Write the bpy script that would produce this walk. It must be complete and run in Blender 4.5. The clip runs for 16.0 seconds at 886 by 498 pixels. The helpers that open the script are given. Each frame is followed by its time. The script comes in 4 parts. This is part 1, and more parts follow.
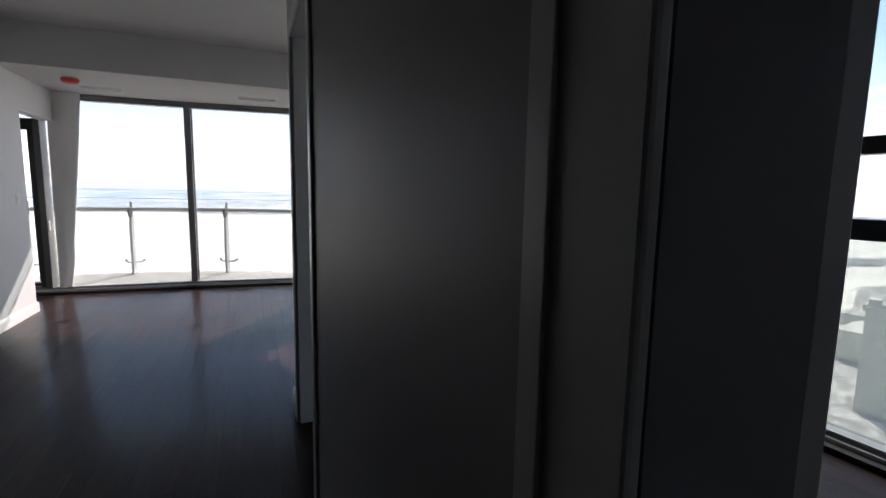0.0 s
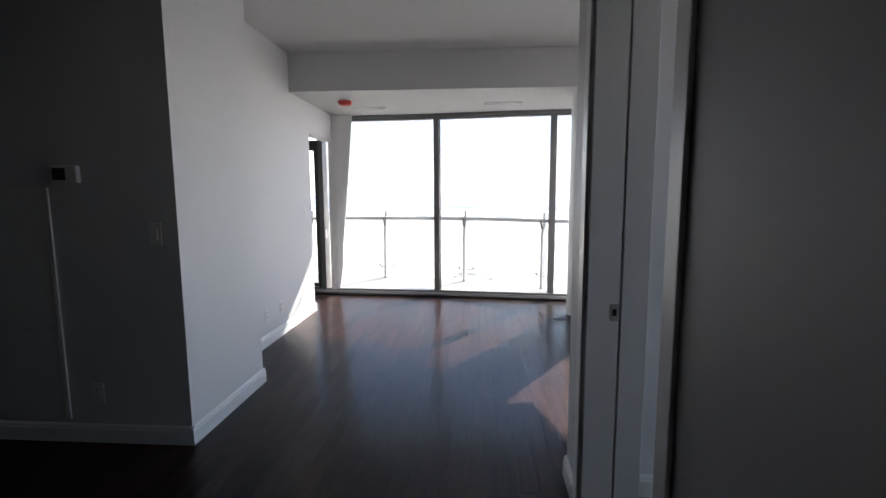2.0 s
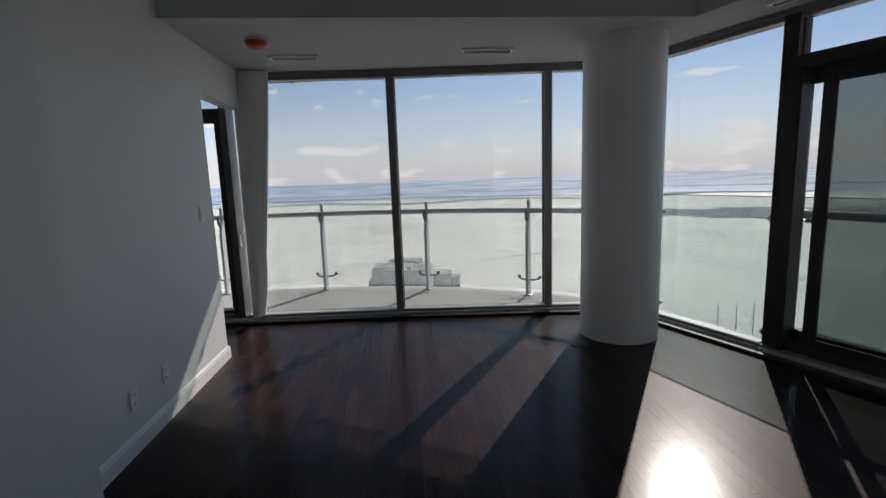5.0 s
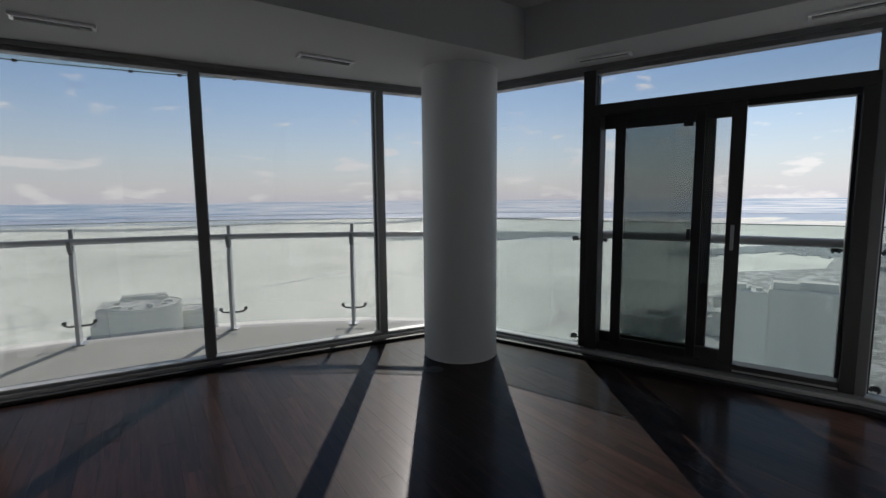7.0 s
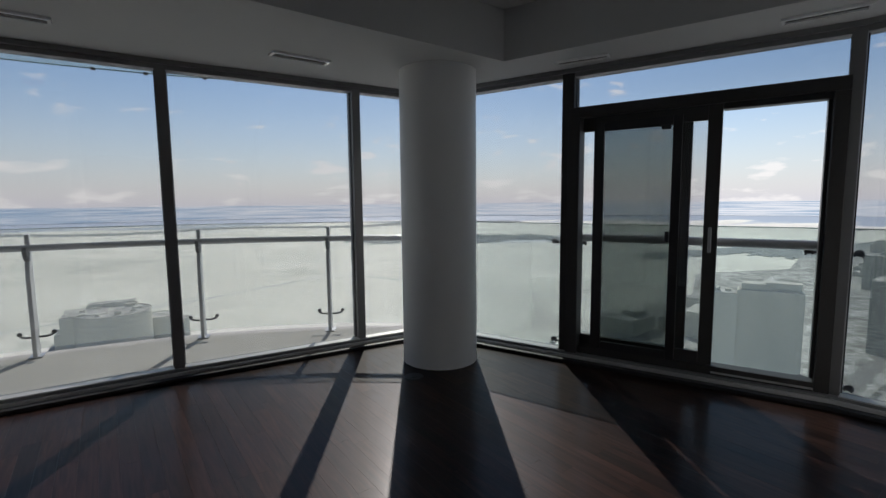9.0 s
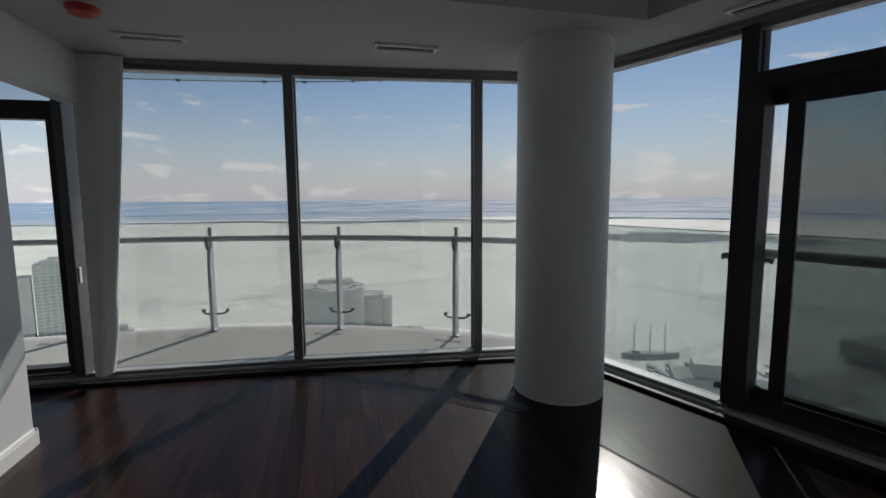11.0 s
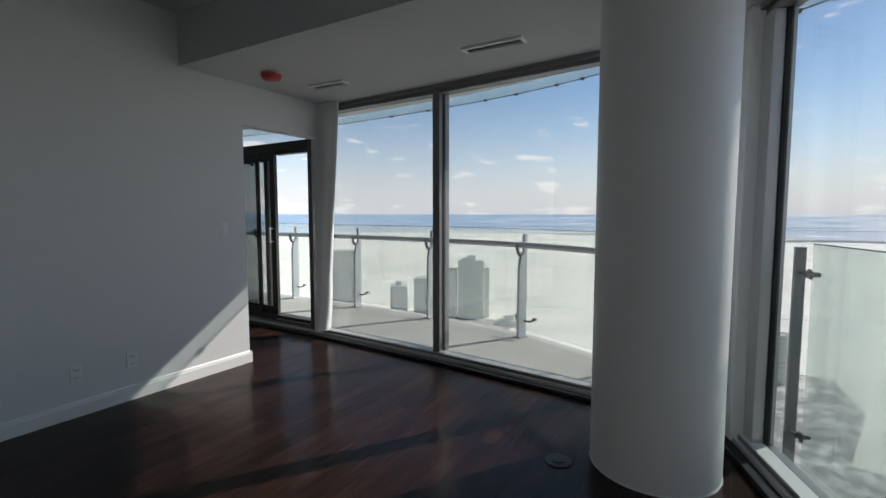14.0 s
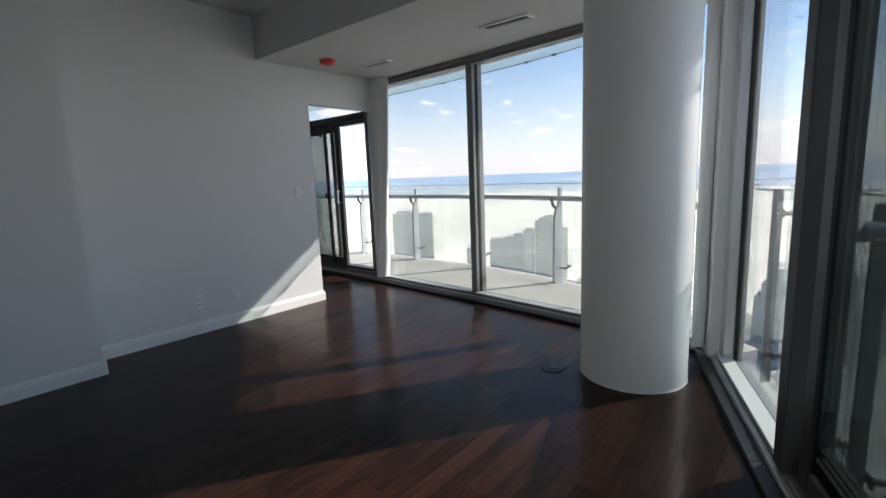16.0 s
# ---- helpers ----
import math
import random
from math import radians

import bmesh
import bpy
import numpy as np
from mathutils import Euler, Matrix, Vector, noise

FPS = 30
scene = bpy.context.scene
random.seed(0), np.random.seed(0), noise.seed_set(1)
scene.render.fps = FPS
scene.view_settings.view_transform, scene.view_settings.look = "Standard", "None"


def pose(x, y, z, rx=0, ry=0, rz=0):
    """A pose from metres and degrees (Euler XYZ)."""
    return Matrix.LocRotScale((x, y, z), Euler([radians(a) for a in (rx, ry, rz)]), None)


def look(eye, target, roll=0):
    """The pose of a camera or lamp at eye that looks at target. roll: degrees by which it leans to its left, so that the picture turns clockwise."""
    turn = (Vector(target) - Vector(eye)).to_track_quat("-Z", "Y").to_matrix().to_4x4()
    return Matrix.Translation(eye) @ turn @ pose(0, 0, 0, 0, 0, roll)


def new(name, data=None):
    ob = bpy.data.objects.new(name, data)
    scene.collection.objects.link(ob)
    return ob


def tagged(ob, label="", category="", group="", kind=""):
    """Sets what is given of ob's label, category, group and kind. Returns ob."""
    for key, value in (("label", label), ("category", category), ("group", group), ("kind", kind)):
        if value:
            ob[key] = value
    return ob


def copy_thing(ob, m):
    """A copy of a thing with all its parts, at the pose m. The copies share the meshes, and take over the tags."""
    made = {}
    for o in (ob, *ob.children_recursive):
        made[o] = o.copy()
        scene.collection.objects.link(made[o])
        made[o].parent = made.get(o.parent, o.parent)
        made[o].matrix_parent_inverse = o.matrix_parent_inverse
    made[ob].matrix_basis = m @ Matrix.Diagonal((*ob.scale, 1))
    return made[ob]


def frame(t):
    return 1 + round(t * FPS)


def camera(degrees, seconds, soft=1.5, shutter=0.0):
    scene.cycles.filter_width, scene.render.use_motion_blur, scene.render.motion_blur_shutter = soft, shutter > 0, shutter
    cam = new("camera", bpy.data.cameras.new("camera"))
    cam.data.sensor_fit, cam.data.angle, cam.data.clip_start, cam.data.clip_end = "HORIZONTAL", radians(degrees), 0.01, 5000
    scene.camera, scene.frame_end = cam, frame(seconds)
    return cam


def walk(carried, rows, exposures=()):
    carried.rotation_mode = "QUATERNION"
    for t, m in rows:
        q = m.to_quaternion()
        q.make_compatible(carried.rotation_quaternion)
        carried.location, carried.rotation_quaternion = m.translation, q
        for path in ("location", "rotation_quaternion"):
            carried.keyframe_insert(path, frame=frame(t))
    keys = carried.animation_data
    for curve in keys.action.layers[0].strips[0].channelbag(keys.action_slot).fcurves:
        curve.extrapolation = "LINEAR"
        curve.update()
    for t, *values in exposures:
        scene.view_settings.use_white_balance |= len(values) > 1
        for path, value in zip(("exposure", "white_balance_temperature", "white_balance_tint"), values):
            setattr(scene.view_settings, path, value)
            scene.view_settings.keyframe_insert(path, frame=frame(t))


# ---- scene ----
cam = camera(87.7, 16.0)
PATH = [
    (0, (0.304, 0.711, 1.333), (1.064, 2.544, 1.086), 1.0),
    (0.5, (0.171, 0.795, 1.362), (0.581, 2.735, 1.1), 0.7),
    (1, (0.097, 0.961, 1.375), (0.204, 2.942, 1.119), -0.0),
    (1.5, (0.09, 1.174, 1.38), (0.014, 3.158, 1.137), -0.1),
    (2, (0.068, 1.467, 1.377), (-0.068, 3.448, 1.14), -0.3),
    (2.5, (0.021, 1.741, 1.41), (-0.078, 3.722, 1.156), -0.1),
    (3, (0.026, 2.06, 1.416), (-0.074, 4.042, 1.165), -0.4),
    (3.2, (0.016, 2.159, 1.413), (-0.092, 4.141, 1.172), -0.6),
    (5.3, (-0.44, 3.14, 1.375), (-0.139, 5.09, 1.062), -2.1),
    (5.5, (-0.485, 3.2, 1.382), (-0.07, 5.13, 1.068), -2.0),
    (6, (-0.62, 3.35, 1.378), (0.095, 5.196, 1.09), -1.6),
    (6.5, (-0.792, 3.462, 1.369), (0.154, 5.208, 1.129), -0.6),
    (7, (-0.878, 3.509, 1.355), (0.219, 5.167, 1.14), -0.5),
    (7.5, (-0.958, 3.521, 1.345), (0.247, 5.105, 1.154), -0.4),
    (8, (-1.006, 3.537, 1.339), (0.248, 5.083, 1.147), -0.6),
    (8.2, (-1.019, 3.55, 1.338), (0.246, 5.086, 1.139), -0.7),
    (10.5, (-0.246, 3.651, 1.39), (0.433, 5.521, 1.18), -0.3),
    (11, (-0.122, 3.765, 1.392), (0.335, 5.7, 1.173), -0.4),
    (11.5, (0.177, 3.89, 1.416), (0.318, 5.869, 1.163), -0.4),
    (12, (0.503, 3.979, 1.406), (0.299, 5.95, 1.137), -0.0),
    (12.5, (0.762, 4.055, 1.361), (0.275, 5.978, 1.107), 0.1),
    (13, (1.068, 4.142, 1.353), (0.332, 5.988, 1.128), -0.1),
    (13.5, (1.392, 4.195, 1.339), (0.491, 5.973, 1.171), 0.4),
    (14, (1.701, 4.172, 1.321), (0.681, 5.885, 1.165), 0.0),
    (14.5, (1.943, 4.071, 1.324), (0.842, 5.731, 1.14), -1.0),
    (15, (2.146, 4.005, 1.31), (0.965, 5.605, 1.098), -1.9),
    (15.5, (2.31, 3.932, 1.314), (1.057, 5.468, 1.046), -2.4),
    (16, (2.368, 3.855, 1.297), (1.089, 5.36, 0.981), -2.3),
]
walk(cam, [(t, look(eye, target, roll)) for t, eye, target, roll in PATH], exposures=[(0, 1.5, 6800, 18), (0.5, 2.4, 6800, 18), (1.0, 2.4, 6800, 18), (2.5, 2.15, 6800, 18), (3.2, 1.7, 6700, 17), (5.3, 0.12, 6550, 13), (6.0, -0.07, 6500, 12), (7.0, 0.07, 6500, 12), (8.2, 0.13, 6500, 12), (10.5, 0.08, 6500, 12), (11.0, -0.06, 6500, 10), (11.6, -0.1, 6500, 10), (12.1, -0.02, 6500, 10), (12.5, 0.15, 6500, 10), (14.0, 0.6, 6500, 9), (16.0, 1.18, 6600, 12)])

# ---- world, sun ----
SUN_EL, SUN_X, SUN_Y = radians(35.2), 0.555, 0.832
world = bpy.data.worlds.new("world")
scene.world = world
world.use_nodes = True
wn, wl = world.node_tree.nodes, world.node_tree.links
wn.clear()
sky = wn.new("ShaderNodeTexSky")
sky.sky_type, sky.sun_disc = "NISHITA", False
sky.sun_elevation, sky.sun_rotation = SUN_EL, math.atan2(SUN_X, SUN_Y)
sky.altitude, sky.air_density, sky.dust_density, sky.ozone_density = 150, 1.0, 0.1, 2.0
coord = wn.new("ShaderNodeTexCoord")
split = wn.new("ShaderNodeSeparateXYZ")
wl.new(coord.outputs["Generated"], split.inputs[0])


def wmath(op, a, b=None, clamp=False):
    n = wn.new("ShaderNodeMath")
    n.operation, n.use_clamp = op, clamp
    for i, v in enumerate((a, b)):
        if v is None:
            continue
        if isinstance(v, (int, float)):
            n.inputs[i].default_value = v
        else:
            wl.new(v, n.inputs[i])
    return n.outputs[0]


# small clouds: noise over the direction, flattened; more of them low down
comb = wn.new("ShaderNodeCombineXYZ")
wl.new(split.outputs[0], comb.inputs[0]), wl.new(split.outputs[1], comb.inputs[1]), wl.new(wmath("MULTIPLY", split.outputs[2], 3.2), comb.inputs[2])
cl = wn.new("ShaderNodeTexNoise")
cl.inputs["Scale"].default_value, cl.inputs["Detail"].default_value, cl.inputs["Roughness"].default_value = 12.0, 8, 0.5
wl.new(comb.outputs[0], cl.inputs["Vector"])
lowband = wmath("MULTIPLY", wmath("SUBTRACT", 1.0, wmath("MULTIPLY", split.outputs[2], 5.0, True), True), 0.10)
cover = wmath("MULTIPLY", wmath("SUBTRACT", wmath("ADD", cl.outputs[0], lowband), 0.632), 12.0, True)
cover = wmath("MULTIPLY", cover, 0.68)
haze = wmath("MULTIPLY", wmath("POWER", wmath("SUBTRACT", 1.0, wmath("MULTIPLY", split.outputs[2], 3.8, True), True), 1.6), 0.95)
bg_sky, bg_cloud = wn.new("ShaderNodeBackground"), wn.new("ShaderNodeBackground")
bg_haze = wn.new("ShaderNodeBackground")
bg_sky.inputs[1].default_value = 0.098
bg_cloud.inputs[0].default_value, bg_cloud.inputs[1].default_value = (1.0, 0.98, 0.965, 1), 0.92
bg_haze.inputs[0].default_value, bg_haze.inputs[1].default_value = (0.90, 0.915, 1.0, 1), 0.70
tone = wn.new("ShaderNodeHueSaturation")
tone.inputs["Saturation"].default_value = 1.02
wl.new(sky.outputs[0], tone.inputs["Color"]), wl.new(tone.outputs[0], bg_sky.inputs[0])
mixh, mixc = wn.new("ShaderNodeMixShader"), wn.new("ShaderNodeMixShader")
wl.new(haze, mixh.inputs[0]), wl.new(bg_sky.outputs[0], mixh.inputs[1]), wl.new(bg_haze.outputs[0], mixh.inputs[2])
wl.new(cover, mixc.inputs[0]), wl.new(mixh.outputs[0], mixc.inputs[1]), wl.new(bg_cloud.outputs[0], mixc.inputs[2])
wout = wn.new("ShaderNodeOutputWorld")
wl.new(mixc.outputs[0], wout.inputs[0])

sun = new("sun", bpy.data.lights.new("sun", "SUN"))
sun.data.energy, sun.data.angle, sun.data.color = 4.2, radians(0.5), (1.0, 0.95, 0.88)
sun.matrix_world = look((SUN_X * 60, SUN_Y * 60, 60 * math.tan(SUN_EL)), (0, 0, 0))


# ---- materials ----
def mat(name, color, rough=0.5, metal=0.0, vary=0.06, scale=6.0, bump=0.0, bump_scale=60.0, spec=0.5, stretch=(1, 1, 1), rand=0.0, coat=0.0):
    """A plain painted, metal or stone surface with stains at one scale and grain at another."""
    m = bpy.data.materials.new(name)
    m.use_nodes = True
    n, l = m.node_tree.nodes, m.node_tree.links
    b = n["Principled BSDF"]
    b.inputs["Roughness"].default_value, b.inputs["Metallic"].default_value = rough, metal
    b.inputs["Specular IOR Level"].default_value, b.inputs["Coat Weight"].default_value = spec, coat
    tc, mp = n.new("ShaderNodeTexCoord"), n.new("ShaderNodeMapping")
    mp.inputs["Scale"].default_value = stretch
    l.new(tc.outputs["Object"], mp.inputs[0])
    big, fine = n.new("ShaderNodeTexNoise"), n.new("ShaderNodeTexNoise")
    big.inputs["Scale"].default_value, big.inputs["Detail"].default_value = scale, 4
    fine.inputs["Scale"].default_value, fine.inputs["Detail"].default_value = bump_scale, 3
    l.new(mp.outputs[0], big.inputs["Vector"]), l.new(mp.outputs[0], fine.inputs["Vector"])
    ramp = n.new("ShaderNodeMapRange")
    ramp.inputs["To Min"].default_value, ramp.inputs["To Max"].default_value = 1 - vary, 1 + vary
    l.new(big.outputs[0], ramp.inputs[0])
    hsv = n.new("ShaderNodeHueSaturation")
    hsv.inputs["Color"].default_value = (*color, 1)
    value = ramp.outputs[0]
    if rand:
        info, r2, mul = n.new("ShaderNodeObjectInfo"), n.new("ShaderNodeMapRange"), n.new("ShaderNodeMath")
        r2.inputs["To Min"].default_value, r2.inputs["To Max"].default_value = 1 - rand, 1 + rand
        mul.operation = "MULTIPLY"
        l.new(info.outputs["Random"], r2.inputs[0]), l.new(value, mul.inputs[0]), l.new(r2.outputs[0], mul.inputs[1])
        value = mul.outputs[0]
    l.new(value, hsv.inputs["Value"]), l.new(hsv.outputs[0], b.inputs["Base Color"])
    rr = n.new("ShaderNodeMapRange")
    rr.inputs["To Min"].default_value, rr.inputs["To Max"].default_value = max(rough - 0.06, 0.02), min(rough + 0.06, 1)
    l.new(big.outputs[0], rr.inputs[0]), l.new(rr.outputs[0], b.inputs["Roughness"])
    if bump:
        bp = n.new("ShaderNodeBump")
        bp.inputs["Strength"].default_value, bp.inputs["Distance"].default_value = bump, 0.002
        l.new(fine.outputs[0], bp.inputs["Height"]), l.new(bp.outputs[0], b.inputs["Normal"])
    return m


def glass(name, tint, veil=0.0, gloss=1.0, veil_color=(0.8, 0.86, 0.83)):
    """A flat pane: clear through, mirror-like by the Fresnel law, with a thin film of dust if veil is given."""
    m = bpy.data.materials.new(name)
    m.use_nodes = True
    n, l = m.node_tree.nodes, m.node_tree.links
    n.clear()
    tr, gl, fr, mx = n.new("ShaderNodeBsdfTransparent"), n.new("ShaderNodeBsdfGlossy"), n.new("ShaderNodeLayerWeight"), n.new("ShaderNodeMixShader")
    out = n.new("ShaderNodeOutputMaterial")
    tr.inputs[0].default_value, gl.inputs["Roughness"].default_value = (*tint, 1), 0.02
    gl.inputs[0].default_value = (gloss, gloss, gloss, 1)
    p5, sch = n.new("ShaderNodeMath"), n.new("ShaderNodeMath")
    p5.operation, p5.inputs[1].default_value = "POWER", 5.0
    sch.operation, sch.inputs[1].default_value, sch.inputs[2].default_value = "MULTIPLY_ADD", 0.75, 0.035
    l.new(fr.outputs["Facing"], p5.inputs[0]), l.new(p5.outputs[0], sch.inputs[0])
    body = tr.outputs[0]
    if veil:
        df, dt, add, m2, noi, mr = (n.new("ShaderNodeBsdfDiffuse"), n.new("ShaderNodeBsdfTranslucent"), n.new("ShaderNodeMixShader"), n.new("ShaderNodeMixShader"), n.new("ShaderNodeTexNoise"), n.new("ShaderNodeMapRange"))
        df.inputs[0].default_value = dt.inputs[0].default_value = (*veil_color, 1)
        tc, mp = n.new("ShaderNodeTexCoord"), n.new("ShaderNodeMapping")
        mp.inputs["Scale"].default_value = (3.0, 3.0, 0.5)
        l.new(tc.outputs["Object"], mp.inputs[0]), l.new(mp.outputs[0], noi.inputs["Vector"])
        noi.inputs["Scale"].default_value = 1.5
        mr.inputs["To Min"].default_value, mr.inputs["To Max"].default_value = veil * 0.75, veil * 1.25
        l.new(noi.outputs[0], mr.inputs[0]), l.new(mr.outputs[0], m2.inputs[0])
        add.inputs[0].default_value = 0.6
        l.new(df.outputs[0], add.inputs[1]), l.new(dt.outputs[0], add.inputs[2])
        l.new(tr.outputs[0], m2.inputs[1]), l.new(add.outputs[0], m2.inputs[2])
        body = m2.outputs[0]
    l.new(sch.outputs[0], mx.inputs[0]), l.new(body, mx.inputs[1]), l.new(gl.outputs[0], mx.inputs[2]), l.new(mx.outputs[0], out.inputs[0])
    return m


def wood_floor(name):
    """Dark stained, semi-gloss boards: each board its own shade, with grain along its length."""
    m = bpy.data.materials.new(name)
    m.use_nodes = True
    n, l = m.node_tree.nodes, m.node_tree.links
    b = n["Principled BSDF"]
    b.inputs["Specular IOR Level"].default_value = 0.06
    b.inputs["Coat Weight"].default_value, b.inputs["Coat Roughness"].default_value = 0.31, 0.165
    tc, mp = n.new("ShaderNodeTexCoord"), n.new("ShaderNodeMapping")
    mp.inputs["Scale"].default_value = (22, 1.4, 1)
    geo, info, addr = n.new("ShaderNodeNewGeometry"), n.new("ShaderNodeObjectInfo"), n.new("ShaderNodeMath")
    addr.operation = "ADD"
    l.new(geo.outputs["Random Per Island"], addr.inputs[0]), l.new(info.outputs["Random"], addr.inputs[1])
    fract = n.new("ShaderNodeMath")
    fract.operation = "FRACT"
    l.new(addr.outputs[0], fract.inputs[0])
    off = n.new("ShaderNodeCombineXYZ")
    mulo = n.new("ShaderNodeMath")
    mulo.operation = "MULTIPLY"
    mulo.inputs[1].default_value = 37.0
    l.new(fract.outputs[0], mulo.inputs[0]), l.new(mulo.outputs[0], off.inputs[1]), l.new(off.outputs[0], mp.inputs["Location"])
    l.new(geo.outputs["Position"], mp.inputs[0])
    grain = n.new("ShaderNodeTexNoise")
    grain.inputs["Scale"].default_value, grain.inputs["Detail"].default_value, grain.inputs["Distortion"].default_value = 2.2, 6, 0.8
    l.new(mp.outputs[0], grain.inputs["Vector"])
    ramp = n.new("ShaderNodeValToRGB")
    ramp.color_ramp.elements[0].position, ramp.color_ramp.elements[0].color = 0.3, (0.0094, 0.0047, 0.0038, 1)
    ramp.color_ramp.elements[1].position, ramp.color_ramp.elements[1].color = 0.72, (0.034, 0.0148, 0.0102, 1)
    l.new(grain.outputs[0], ramp.inputs[0])
    hsv, mr = n.new("ShaderNodeHueSaturation"), n.new("ShaderNodeMapRange")
    mr.inputs["To Min"].default_value, mr.inputs["To Max"].default_value = 0.62, 1.42
    l.new(fract.outputs[0], mr.inputs[0]), l.new(mr.outputs[0], hsv.inputs["Value"]), l.new(ramp.outputs[0], hsv.inputs["Color"])
    l.new(hsv.outputs[0], b.inputs["Base Color"])
    smudge, rr = n.new("ShaderNodeTexNoise"), n.new("ShaderNodeMapRange")
    smudge.inputs["Scale"].default_value, smudge.inputs["Detail"].default_value = 1.6, 5
    l.new(geo.outputs["Position"], smudge.inputs["Vector"])
    rr.inputs["To Min"].default_value, rr.inputs["To Max"].default_value = 0.34, 0.48
    l.new(smudge.outputs[0], rr.inputs[0]), l.new(rr.outputs[0], b.inputs["Roughness"])
    bp = n.new("ShaderNodeBump")
    bp.inputs["Strength"].default_value, bp.inputs["Distance"].default_value = 0.12, 0.001
    l.new(grain.outputs[0], bp.inputs["Height"]), l.new(bp.outputs[0], b.inputs["Normal"])
    film, fb, fm = n.new("ShaderNodeTexNoise"), n.new("ShaderNodeBump"), n.new("ShaderNodeMapping")
    fm.inputs["Scale"].default_value = (9, 2.5, 1)
    l.new(geo.outputs["Position"], fm.inputs[0]), l.new(off.outputs[0], fm.inputs["Location"]), l.new(fm.outputs[0], film.inputs["Vector"])
    film.inputs["Scale"].default_value, film.inputs["Detail"].default_value = 1.0, 2
    fb.inputs["Strength"].default_value, fb.inputs["Distance"].default_value = 0.35, 0.0015
    l.new(film.outputs[0], fb.inputs["Height"]), l.new(fb.outputs[0], b.inputs["Coat Normal"])
    return m


def lake(name):
    """Snow-covered ice with tracks and bare patches, open water in streaks far out."""
    m = bpy.data.materials.new(name)
    m.use_nodes = True
    n, l = m.node_tree.nodes, m.node_tree.links
    b = n["Principled BSDF"]
    b.inputs["Roughness"].default_value, b.inputs["Specular IOR Level"].default_value = 0.75, 0.2
    geo, sp = n.new("ShaderNodeNewGeometry"), n.new("ShaderNodeSeparateXYZ")
    l.new(geo.outputs["Position"], sp.inputs[0])
    n1, n2, n3 = (n.new("ShaderNodeTexNoise") for _ in range(3))
    mp = n.new("ShaderNodeMapping")
    mp.inputs["Scale"].default_value, mp.inputs["Rotation"].default_value = (0.9, 4.0, 1), (0, 0, 0.5)
    l.new(geo.outputs["Position"], mp.inputs[0])
    n1.inputs["Scale"].default_value, n1.inputs["Detail"].default_value, n1.inputs["Roughness"].default_value = 0.004, 9, 0.65
    n2.inputs["Scale"].default_value, n2.inputs["Detail"].default_value = 0.0009, 4
    n3.inputs["Scale"].default_value, n3.inputs["Detail"].default_value = 0.0022, 6
    l.new(geo.outputs["Position"], n1.inputs["Vector"]), l.new(mp.outputs[0], n2.inputs["Vector"]), l.new(geo.outputs["Position"], n3.inputs["Vector"])
    ice = n.new("ShaderNodeValToRGB")
    ice.color_ramp.elements[0].position, ice.color_ramp.elements[0].color = 0.32, (0.68, 0.665, 0.575, 1)
    ice.color_ramp.elements[1].position, ice.color_ramp.elements[1].color = 0.55, (0.90, 0.88, 0.76, 1)
    l.new(n1.outputs[0], ice.inputs[0])
    wave = n.new("ShaderNodeTexVoronoi")
    wave.feature = "DISTANCE_TO_EDGE"
    wave.inputs["Scale"].default_value = 0.0031
    dist = n.new("ShaderNodeVectorMath")
    dist.operation = "MULTIPLY_ADD"
    dist.inputs[1].default_value = (260, 260, 0)
    l.new(n3.outputs["Color"], dist.inputs[0]), l.new(geo.outputs["Position"], dist.inputs[2]), l.new(dist.outputs[0], wave.inputs["Vector"])
    crack = n.new("ShaderNodeMapRange")
    crack.inputs["From Min"].default_value, crack.inputs["From Max"].default_value = 0.003, 0.02
    crack.inputs["To Min"].default_value, crack.inputs["To Max"].default_value = 0.80, 1.0
    l.new(wave.outputs["Distance"], crack.inputs[0])
    hsv = n.new("ShaderNodeHueSaturation")
    l.new(ice.outputs[0], hsv.inputs["Color"]), l.new(crack.outputs[0], hsv.inputs["Value"])
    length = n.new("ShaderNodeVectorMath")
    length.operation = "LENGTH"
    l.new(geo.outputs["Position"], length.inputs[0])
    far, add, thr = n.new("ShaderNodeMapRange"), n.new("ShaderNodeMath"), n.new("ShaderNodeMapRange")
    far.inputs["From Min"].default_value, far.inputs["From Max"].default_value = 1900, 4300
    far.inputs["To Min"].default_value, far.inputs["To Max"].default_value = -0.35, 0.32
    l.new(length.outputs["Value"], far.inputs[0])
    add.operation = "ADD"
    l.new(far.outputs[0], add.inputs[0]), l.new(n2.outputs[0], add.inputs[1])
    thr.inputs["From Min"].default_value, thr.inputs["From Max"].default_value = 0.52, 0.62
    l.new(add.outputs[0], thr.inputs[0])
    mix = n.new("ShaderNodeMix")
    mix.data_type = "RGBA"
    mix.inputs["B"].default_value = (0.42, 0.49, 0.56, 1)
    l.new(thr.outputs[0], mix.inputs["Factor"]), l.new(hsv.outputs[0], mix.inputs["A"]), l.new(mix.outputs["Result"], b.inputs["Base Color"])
    return m


